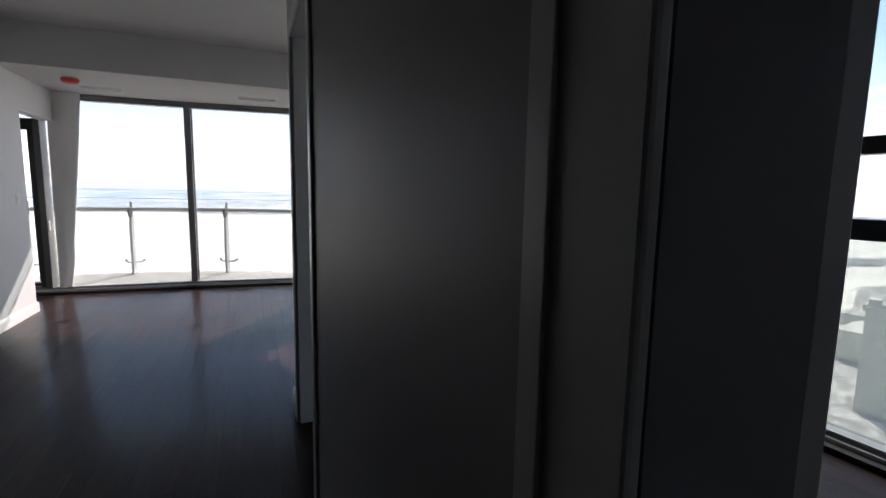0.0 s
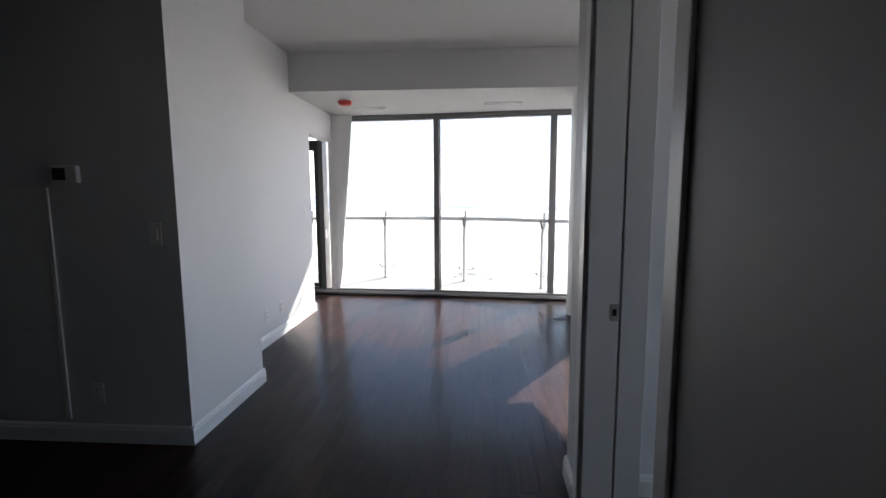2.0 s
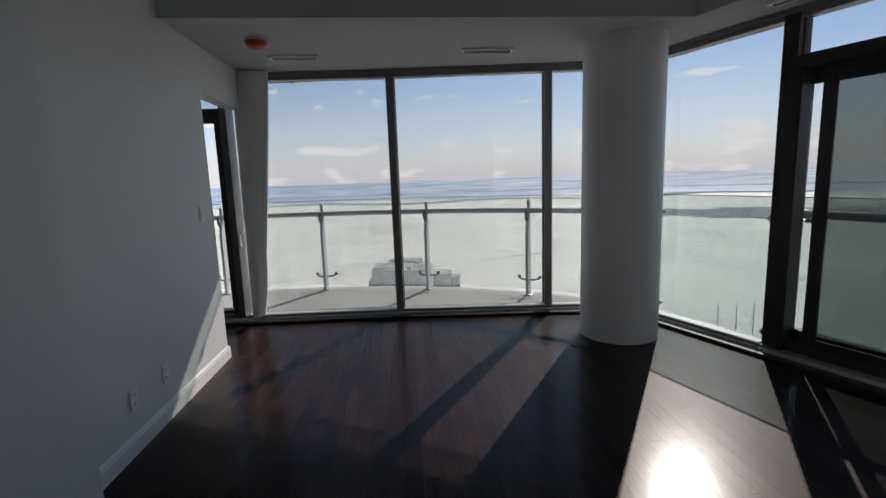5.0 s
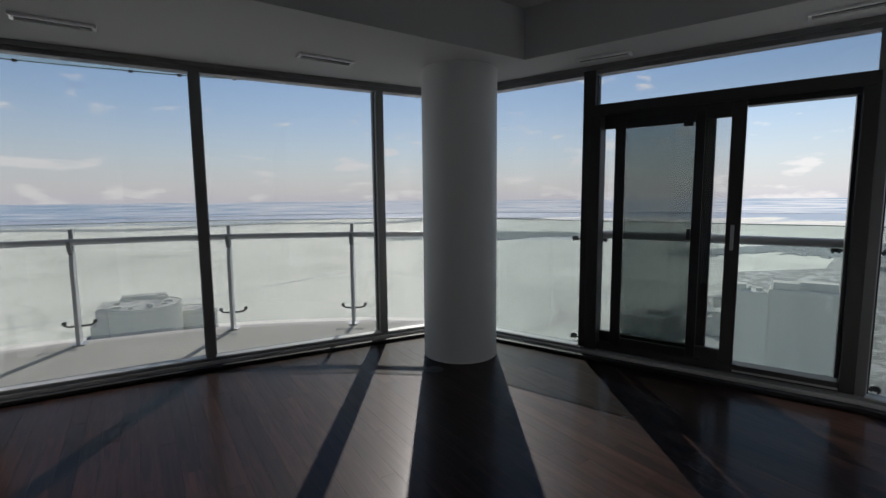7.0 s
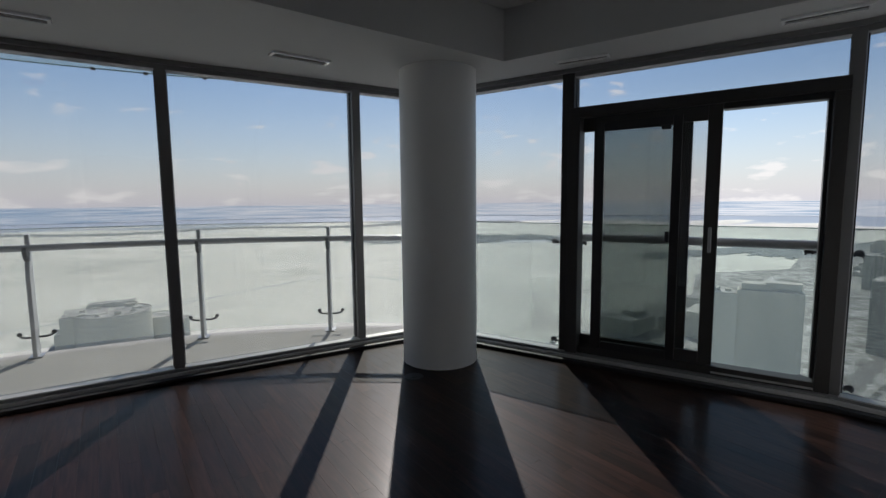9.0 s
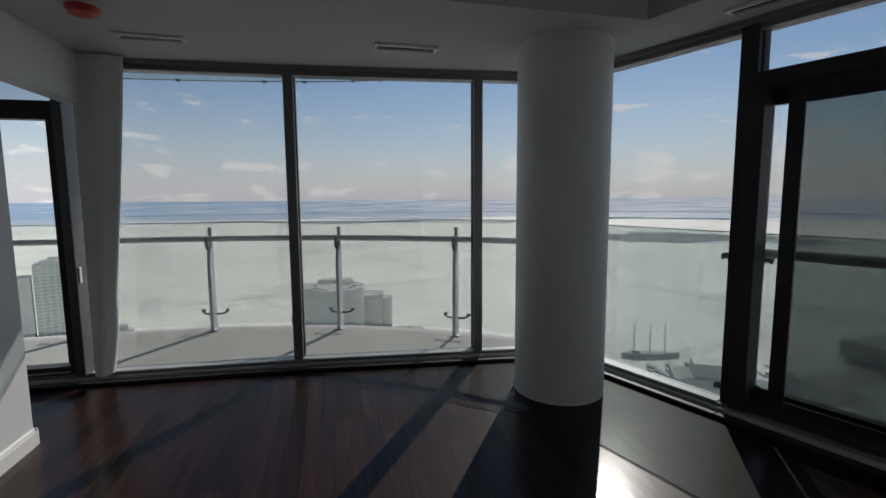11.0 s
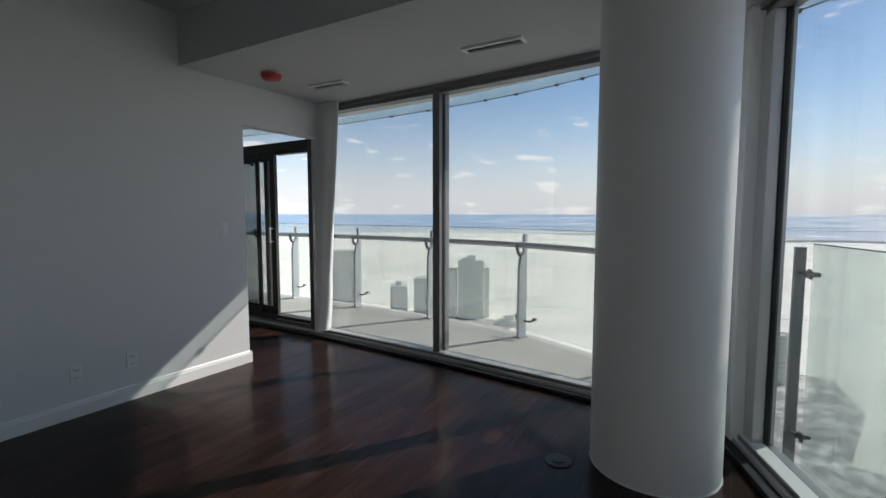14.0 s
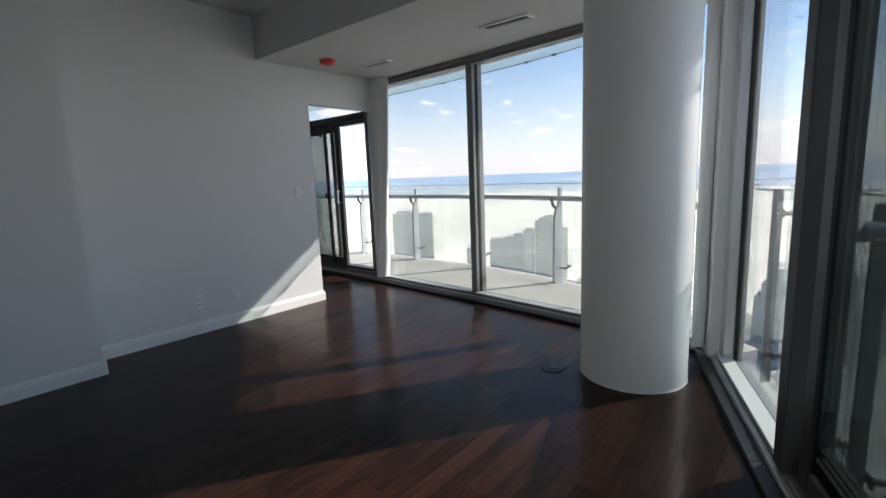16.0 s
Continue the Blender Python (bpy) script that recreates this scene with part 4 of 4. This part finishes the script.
def block(name, at, w, d, h, label, body=None, glassy=None, floors=0, cols=0, tops=2, setbacks=(), balconies=0, boxes=()):
    """A far tower: body, parapet with snowy roof, rows of windows with depth, roof boxes and lower wings."""
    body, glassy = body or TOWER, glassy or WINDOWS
    b = holder(name, at, label, "building")
    part("wall", B(-w / 2, w / 2, -d / 2, d / 2, 0, h), body, b)
    part("roof", B(-w / 2 + 1, w / 2 - 1, -d / 2 + 1, d / 2 - 1, h, h + 0.5), ROOFS, b, "snowy flat roof")
    for k in range(tops):
        x = w * (rng.random() - 0.5) * 0.5
        y = d * (rng.random() - 0.5) * 0.4
        s = 0.16 + 0.14 * rng.random()
        part("roof_box", B(x - w * s, x + w * s, y - d * s, y + d * s, h + 0.5, h + 4 + 6 * rng.random()), body, b)
    floors, cols = floors or max(3, int(h / 3.4)), cols or max(3, int(w / 5))
    for face in range(4):
        wide = w if face % 2 == 0 else d
        nn = cols if face % 2 == 0 else max(2, int(cols * d / w))
        bm = bmesh.new()
        for f in range(floors):
            z0 = h * (f + 0.3) / floors if floors > 1 else 0.01 * h
            z1 = h * (f + 0.78) / floors if floors > 1 else 0.965 * h
            for c in range(nn):
                u0, u1 = wide * ((c + 0.18) / nn - 0.5), wide * ((c + 0.82) / nn - 0.5)
                e = (d if face % 2 == 0 else w) / 2 + 0.12
                q = [(u0, z0), (u1, z0), (u1, z1), (u0, z1)]
                co = [((u, -e, z), (e, u, z), (-u, e, z), (-e, -u, z))[face] for u, z in q]
                bm.faces.new([bm.verts.new(p) for p in co])
        o = part("window_rows", bm, glassy, b)
        o["kind"] = "stuff"
    for x, y, ww, dd, z0, z1 in boxes:
        part("roof_box", B(x - ww / 2, x + ww / 2, y - dd / 2, y + dd / 2, z0, z1), body, b)
    for k, (x, y, ww, dd, hh) in enumerate(setbacks):
        wing = part("wing", B(x - ww / 2, x + ww / 2, y - dd / 2, y + dd / 2, 0, hh), body, b)
        part("wing_roof", B(x - ww / 2 + 0.8, x + ww / 2 - 0.8, y - dd / 2 + 0.8, y + dd / 2 - 0.8, hh, hh + 0.4), ROOFS, wing, "snowy flat roof")
    for f in range(balconies):
        z = h * (f + 1) / (balconies + 1)
        part("balcony", B(w * 0.08, w * 0.5, -d / 2 - 1.8, -d / 2 - 0.13, z, z + 1.1), body, b)
        part("balcony", B(w / 2 + 0.13, w / 2 + 1.8, -d * 0.45, d * 0.1, z, z + 1.1), body, b)
    return b


G0 = GROUND + 2
block("apartment_building", pose(-281, 553, G0, 0, 0, 25), 34, 30, 76, "pale apartment tower with balconies by the frozen lake", TOWER_B, GREENGLASS, tops=2, setbacks=((-38, 4, 34, 30, 55), (-66, 6, 22, 26, 51), (-25, -8, 12, 26, 65), (20, 4, 9, 16, 66)), balconies=20, boxes=((-40, 2, 10, 9, 55.4, 59), (-30, 8, 6, 6, 55.4, 57.5)))
block("apartment_building", pose(-474, 498, G0, 0, 0, 42), 58, 30, 85, "beige apartment slab by the lake", TOWER_B, GREENGLASS, tops=1, balconies=18)
block("apartment_building", pose(-337, 466, G0, 0, 0, 35), 21, 22, 49, "low grey apartment block by the lake", TOWER, MIDB, tops=1)
block("low_building", pose(-222, 540, G0, 0, 0, 20), 26, 20, 4, "low snowy-roofed hall on the lake shore", TOWER_B, tops=1)
block("tower_block", pose(388, 130, G0, 0, 0, 18), 17, 40, 73, "grey slab tower with snow on its roof", TOWER, RIB, floors=1, cols=7, tops=1, setbacks=((-3, 30, 16, 21, 70),), boxes=((0, 10, 12, 15, 72.5, 78), (-3, 37, 9, 6, 70.4, 75), (-2, 26, 5, 4, 70.4, 72.5), (1, -10, 6, 5, 72.5, 74.2), (-3, 1, 3, 4, 72.5, 75.5), (-4, 32, 3, 2.5, 70.4, 72)))
block("tower_block", pose(566, 86, G0, 0, 0, 3), 38, 40, 66, "dark panelled block beside the cleared road", DARKB, DARKW, tops=2)
block("tower_block", pose(652, 84, G0, 0, 0, 3), 60, 40, 47, "wide dark block beside the cleared road", DARKB, DARKW, tops=2)
block("tower_block", pose(720, 0, G0, 0, 0, -8), 90, 60, 30, "dark wide low block beside the car park", DARKB, DARKW, tops=2)
block("tower_block", pose(960, 160, G0, 0, 0, 5), 50, 60, 52, "hazy grey tower in the distance", DARKB, tops=1)
block("low_building", pose(520, 230, G0, 0, 0, 12), 90, 36, 18, "low snowy-roofed shed on the shore", TOWER_B, tops=2)
block("low_building", pose(640, 285, G0, 0, 0, 12), 80, 30, 14, "low snowy-roofed shed on the shore", TOWER_B, tops=1)
block("low_building", pose(250, 262, G0, 0, 0, -30), 46, 26, 16, "low quay building with a snowy roof", TOWER, tops=1)
for k in range(46):
    x, y = rng.uniform(430, 1900), rng.uniform(-260, 300)
    if abs(y - 100) < 120 and x < 800:
        continue
    block("low_building", pose(x, y, G0, 0, 0, rng.uniform(-15, 15)), rng.uniform(24, 70), rng.uniform(20, 45), rng.uniform(7, 26), "low snowy-roofed city block", rng.choice((TOWER, MIDB)), tops=1, floors=3)


def drum(name, x, y, r, z0, z1, material, parent, cap=True, label=""):
    bm = bmesh.new()
    bmesh.ops.create_cone(bm, cap_ends=cap, segments=44, radius1=r, radius2=r, depth=z1 - z0, matrix=Matrix.Translation((x, y, (z0 + z1) / 2)))
    return part(name, bm, material, parent, label)


def round_building(at, h, label):
    """A round-fronted apartment block stepping down to a low round end."""
    b = holder("round_building", at, label, "building")
    for x, y, r, z in ((2, 0, 26, h), (34, 18, 13, h - 11), (48, 20, 8, h - 16)):
        wall = drum("wall", x, y, r, 0, z, TOWER_B, b)
        drum("roof", x, y, r - 1.5, z, z + 0.5, ROOFS, wall, label="snowy round roof")
        drum("parapet", x, y, r + 0.25, z - 1.6, z + 0.9, TOWER_B, wall, cap=False)
        for k in range(int(z / 4)):
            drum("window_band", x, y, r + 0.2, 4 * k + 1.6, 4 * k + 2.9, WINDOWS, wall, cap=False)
    for x0, x1, y0, y1, z in ((-30, 0, -10, 22, h + 0.6), (-16, 18, 18, 30, h + 3.4), (-34, -30.1, -8, 20, h - 12), (-39, -34.1, -6, 18, h - 24)):
        wing = part("wing", B(x0, x1, y0, y1, 0, z), TOWER_B, b)
        part("wing_roof", B(x0 + 0.8, x1 - 0.8, y0 + 0.8, y1 - 0.8, z, z + 0.5), ROOFS, wing, "snowy flat roof")
    for k in range(9):
        a, s = k * 0.72, rng.uniform(1.2, 3.2)
        x, y = 18 * math.cos(a), 18 * math.sin(a)
        part("roof_box", B(x - s, x + s, y - s * 0.7, y + s * 0.7, h + 0.5, h + rng.uniform(1.5, 3.5)), TOWER, b)
    return b


round_building(pose(-2, 447, G0, 0, 0, -3), 56, "round beige apartment building with a snowy roof on the shore")


def quay_building(at, r, h):
    """A dark-walled round-fronted hall with a snow-rimmed roof and roof plant."""
    b = holder("quay_building", at, "dark round-fronted quay building with a snow-rimmed roof", "building")
    wall = drum("wall", 0, 0, r, 0, h, MIDB, b)
    drum("roof", 0, 0, r - 0.3, h, h + 0.4, SNOW, wall, label="snowy roof rim")
    drum("roof_deck", 0, 0, r - 1.6, h + 0.4, h + 0.7, MIDB, wall)
    for k in range(int(h / 4)):
        drum("window_band", 0, 0, r + 0.2, 4 * k + 1.4, 4 * k + 3.0, DARKB, wall, cap=False)
    for x, y, sx, sy, z in ((-6, 9, 10, 5, 4), (9, -4, 4, 6, 2.5), (-12, -6, 4, 3, 2), (3, -15, 6, 3, 1.6), (14, 8, 3, 3, 3)):
        box = part("roof_box", B(x - sx, x + sx, y - sy, y + sy, h + 0.7, h + 0.7 + z), MIDB, b)
        part("box_roof", B(x - sx + 0.5, x + sx - 0.5, y - sy + 0.5, y + sy - 0.5, h + 0.7 + z, h + 1.0 + z), ROOFS, box)
    for k in range(12):
        a = k * 0.55
        part("roof_box", B(20 * math.cos(a) - 0.6, 20 * math.cos(a) + 0.6, 20 * math.sin(a) - 0.6, 20 * math.sin(a) + 0.6, h + 0.7, h + 1.6 + 0.8 * rng.random()), MIDB, b)
    wing = part("wing", B(-8, 34, 12, 30, 0, h * 0.75), MIDB, b)
    part("wing_roof", B(-7, 33, 13, 29, h * 0.75, h * 0.75 + 0.5), ROOFS, wing)
    return b


quay_building(pose(142, 316, G0, 0, 0, 15), 27, 28)
block("low_building", pose(200, 292, G0, 0, 0, 20), 46, 22, 5, "low quay shed with a snowy roof", MIDB, DARKB, tops=2, floors=1)


def woodland(name, spots, label, size):
    """Far woods: many small uneven crowns on low ground."""
    verts, faces = [], []
    for x, y, s in spots:
        for _ in range(3):
            cx, cy = x + rng.uniform(-s, s), y + rng.uniform(-s, s)
            # crowns flattened, so mostly lit tops show instead of shaded sides
            h, r = size * rng.uniform(0.6, 1.3), size * rng.uniform(0.9, 1.9)
            base = len(verts)
            verts.append((cx, cy, GROUND + h))
            for j in range(6):
                a = j * math.pi / 3 + rng.random()
                verts.append((cx + r * math.cos(a) * rng.uniform(0.7, 1.2), cy + r * math.sin(a) * rng.uniform(0.7, 1.2), GROUND + h * rng.uniform(0.35, 0.7)))
            for j in range(6):
                verts.append((verts[base + 1 + j][0] * 0.995 + cx * 0.005, verts[base + 1 + j][1] * 0.995 + cy * 0.005, GROUND))
            for j in range(6):
                k = (j + 1) % 6
                faces.append((base, base + 1 + j, base + 1 + k))
                faces.append((base + 1 + j, base + 7 + j, base + 7 + k, base + 1 + k))
    me = bpy.data.meshes.new(name)
    me.from_pydata(verts, [], faces)
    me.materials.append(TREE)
    return tagged(new(name, me), label, "woodland", kind="stuff")


spots = []
for k in range(2600):
    a = rng.random()
    x = -900 + 3300 * a
    y = 3050 - 520 * a + 150 * math.sin(a * 17) + rng.uniform(-90, 90)
    spots.append((x, y, 14))
woodland("far_woods", spots, "wintry woods on the far island strip, paled in colour for haze", 4)
spots = []
for k in range(1300):
    a = rng.random()
    x, y = 760 + 680 * a + rng.uniform(-60, 60), 1560 - 330 * a + rng.uniform(-170, 170) + 60 * math.sin(a * 12)
    spots.append((x, y, 16))
for k in range(900):
    a = rng.random()
    spots.append((1100 + 500 * a + rng.uniform(-40, 40), 620 - 120 * a + rng.uniform(-40, 40), 14))
for k in range(700):
    a = rng.random()
    spots.append((1350 + 600 * a + rng.uniform(-60, 60), 430 - 120 * a + rng.uniform(-60, 60), 14))
woodland("island_woods", spots, "wintry woods on the near island, paled in colour for haze", 4)
spots = [(rng.uniform(200, 420), rng.uniform(200, 285), 4) for _ in range(70)]
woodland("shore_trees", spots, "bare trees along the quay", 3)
bm = bmesh.new()
structure("island", prism(bm, [(780, 1500), (900, 1330), (1150, 1130), (1420, 1020), (1560, 1090), (1500, 1250), (1150, 1450), (900, 1560)], GROUND - 2, GROUND + 0.8), SNOW, "low snowy island in the lake", "island")

# tall ship, piers and road with parked cars
sh = holder("tall_ship", pose(268, 348, GROUND, 0, 0, -14), "three-masted ship moored in the ice", "ship")
bm = bmesh.new()
hull = [(-24, 0), (-18, 3.6), (8, 4), (20, 2.2), (27, 0), (20, -2.2), (8, -4), (-18, -3.6)]
prism(bm, hull, 0, 4)
part("hull", bm, HULL, sh)
for x in (-13, 1, 14):
    mast = part("mast", rod(bmesh.new(), (x, 0, 4), (x, 0, 33), 0.45, 0.2, 8), HULL, sh)
    for zz in (13, 20, 26):
        part("yard", rod(bmesh.new(), (x, -4.5 + zz * 0.08, zz), (x, 4.5 - zz * 0.08, zz), 0.18, seg=6), HULL, mast)
for x in (-13, 1, 14):
    for side in (-1, 1):
        part("shroud", rod(bmesh.new(), (x - 2, side * 3.2, 4), (x, 0, 27), 0.10, seg=5), HULL, sh)
for x0, x1, z0, z1 in ((-13, -22, 30, 4), (-13, 1, 30, 18), (1, 14, 30, 18), (14, 36, 30, 7.5)):
    part("stay", rod(bmesh.new(), (x0, 0, z0), (x1, 0, z1), 0.10, seg=5), HULL, sh)
part("deck_house", B(-15, -8, -2, 2, 4, 6.2, bevel=0.3), HULL, sh)
part("bowsprit", rod(bmesh.new(), (24, 0, 4), (37, 0, 8), 0.3, seg=6), HULL, sh)
for k in range(7):
    structure("pier", B(215 + k * 17, 219 + k * 17, 288, 330 - k * 2, GROUND - 1, GROUND + 3), CITY, "snowy timber pier in the ice", "pier")
rd = structure("road", B(-160, 330, -6, 6, GROUND + 2, GROUND + 2.15), ASPH, "cleared road beside a snowy car park", "road")
rd.matrix_basis = pose(388, 93, 0, 0, 0, -1)
lot = structure("pavement_lot", B(-60, 170, -62, -9, GROUND + 2, GROUND + 2.1), LOT, "snowy car park beside the road", "pavement")
lot.matrix_basis = pose(388, 93, 0, 0, 0, -1)
quay = structure("pavement_quay", prism(bmesh.new(), [(400, 250), (480, 120), (560, 140), (560, 250), (470, 290)], GROUND + 2, GROUND + 2.1), LOT, "snow-covered open ground on the quay", "pavement")
car_bm = bmesh.new()
cube(car_bm, -2.2, 2.2, -0.9, 0.9, 0.25, 0.85, bevel=0.12)
CARPAINT = mat("car_paint", (0.14, 0.14, 0.15), 0.3, 0.2, vary=0.1, rand=0.7)
car = holder("parked_car", pose(340, 60, GROUND + 2.1, 0, 0, 94), "dark parked car in the snowy car park", "car", "parked cars")
part("body", car_bm, CARPAINT, car)
part("cabin", B(-1.2, 1.1, -0.8, 0.8, 0.85, 1.45, bevel=0.2), WINDOWS, car)
for k in range(96):
    row, i = divmod(k, 24)
    p = Matrix.Rotation(radians(-1), 4, "Z") @ Vector((i * 5.6 - 30, -16 - row * 12, 0))
    if rng.random() < 0.85:
        copy_thing(car, pose(388 + p.x, 93 + p.y, GROUND + 2.1, 0, 0, 94 + rng.uniform(-3, 3)))


# ship tracks broken through the ice, and small boats frozen in at the quay
SLUSH = mat("refrozen_track_ice", (0.44, 0.47, 0.47), 0.7, vary=0.15, scale=0.02)
TRACKS = [[(-260, 660), (-85, 711), (120, 770), (360, 850), (440, 690), (505, 525), (560, 380)], [(126, 1540), (284, 1240), (520, 1010), (764, 984), (830, 840), (1100, 700)], [(-120, 1450), (-450, 1100), (-700, 900)], [(711, 844), (736, 691), (860, 560)]]
for line in TRACKS:
    pts = smooth_line(line, 10)
    a, b = offset_line(pts, 3.2), offset_line(pts, -3.2)
    bm = bmesh.new()
    va = [bm.verts.new((p.x + rng.uniform(-1.2, 1.2), p.y + rng.uniform(-1.2, 1.2), GROUND + 0.12)) for p in a]
    vb = [bm.verts.new((p.x + rng.uniform(-1.2, 1.2), p.y + rng.uniform(-1.2, 1.2), GROUND + 0.12)) for p in b]
    for k in range(len(pts) - 1):
        bm.faces.new((va[k], va[k + 1], vb[k + 1], vb[k]))
    bmesh.ops.recalc_face_normals(bm, faces=bm.faces[:])
    structure("ice_track", bm, SLUSH, "refrozen ship track across the lake ice", "ice")
boat = holder("moored_boat", pose(250, 318, GROUND, 0, 0, 20), "small laid-up boat in the ice by the piers", "boat", "boats at the piers")
part("hull", prism(bmesh.new(), [(-6, 0), (-5, 2), (3, 2.1), (7.5, 0), (3, -2.1), (-5, -2)], 0, 2.2), SNOW, boat)
part("cabin", B(-3.5, 1.5, -1.4, 1.4, 2.2, 4.0, bevel=0.3), DARKB, boat)
for k in range(16):
    copy_thing(boat, pose(226 + (k % 8) * 17 + rng.uniform(-2, 2), 316 - (k // 8) * 17 - (k % 8) * 2.5, GROUND, 0, 0, 90 + rng.uniform(-12, 12)))

# ---- floor boards ----
def boards():
    """Strips along y with staggered ends; the ones in the living room's middle are parts of the floor, the rest one mesh."""
    w, r2 = 0.089, random.Random(3)
    near, meshes, rest = 0, {}, bmesh.new()
    verts, faces = [], []
    x = -5.58
    def yend(x):
        for (x0, y0), (x1, y1) in zip(GL, GL[1:]):
            if x0 <= x <= x1 and x <= 1.80:
                return y0 + (y1 - y0) * (x - x0) / (x1 - x0)
        for (x0, y0), (x1, y1) in zip(GL[4:], GL[5:]):
            if x0 <= x <= x1:
                return y0 + (y1 - y0) * (x - x0) / (x1 - x0)
        return -1.7
    while x < 3.25:
        y, top = (-5.0 if x < 0.6 else 0.3) - r2.uniform(0, 0.9), max(yend(x), yend(x + w)) - 0.03
        while y < top:
            n = r2.choice((0.45, 0.6, 0.75, 0.9, 1.05, 1.2))
            y1 = min(y + n, top)
            if -1.0 < x < 2.5 and 3.6 < y < 6.6 and near < 295 and y1 == y + n:
                if n not in meshes:
                    bm = bmesh.new()
                    cube(bm, 0.0003, w - 0.0003, 0.0003, n - 0.0003, -0.015, 0.0)
                    me = bpy.data.meshes.new("plank")
                    bm.to_mesh(me), bm.free()
                    me.materials.append(FLOOR)
                    meshes[n] = me
                ob = new("plank", meshes[n])
                ob.parent, ob.location = floor, (x, y, r2.uniform(-0.0001, 0.0001))
                near += 1
            else:
                b0, x0, x1, ya, yb, c = len(verts), x + 0.0003, x + w - 0.0003, y + 0.0003, y1 - 0.0003, 0.00002
                dz = r2.uniform(-0.0001, 0.0001)
                verts += [(x0, ya, -0.015), (x1, ya, -0.015), (x1, yb, -0.015), (x0, yb, -0.015), (x0, ya, dz - c), (x1, ya, dz - c), (x1, yb, dz - c), (x0, yb, dz - c), (x0 + c, ya + c, dz), (x1 - c, ya + c, dz), (x1 - c, yb - c, dz), (x0 + c, yb - c, dz)]
                for k in range(4):
                    j = (k + 1) % 4
                    faces += [(b0 + k, b0 + j, b0 + 4 + j, b0 + 4 + k), (b0 + 4 + k, b0 + 4 + j, b0 + 8 + j, b0 + 8 + k)]
                faces.append((b0 + 8, b0 + 9, b0 + 10, b0 + 11))
            y = y1
        x += w
    me = bpy.data.meshes.new("plank_field")
    me.from_pydata(verts, [], faces)
    me.materials.append(FLOOR)
    ob = new("plank_field", me)
    ob.parent = floor
    ob["kind"] = "stuff"


boards()
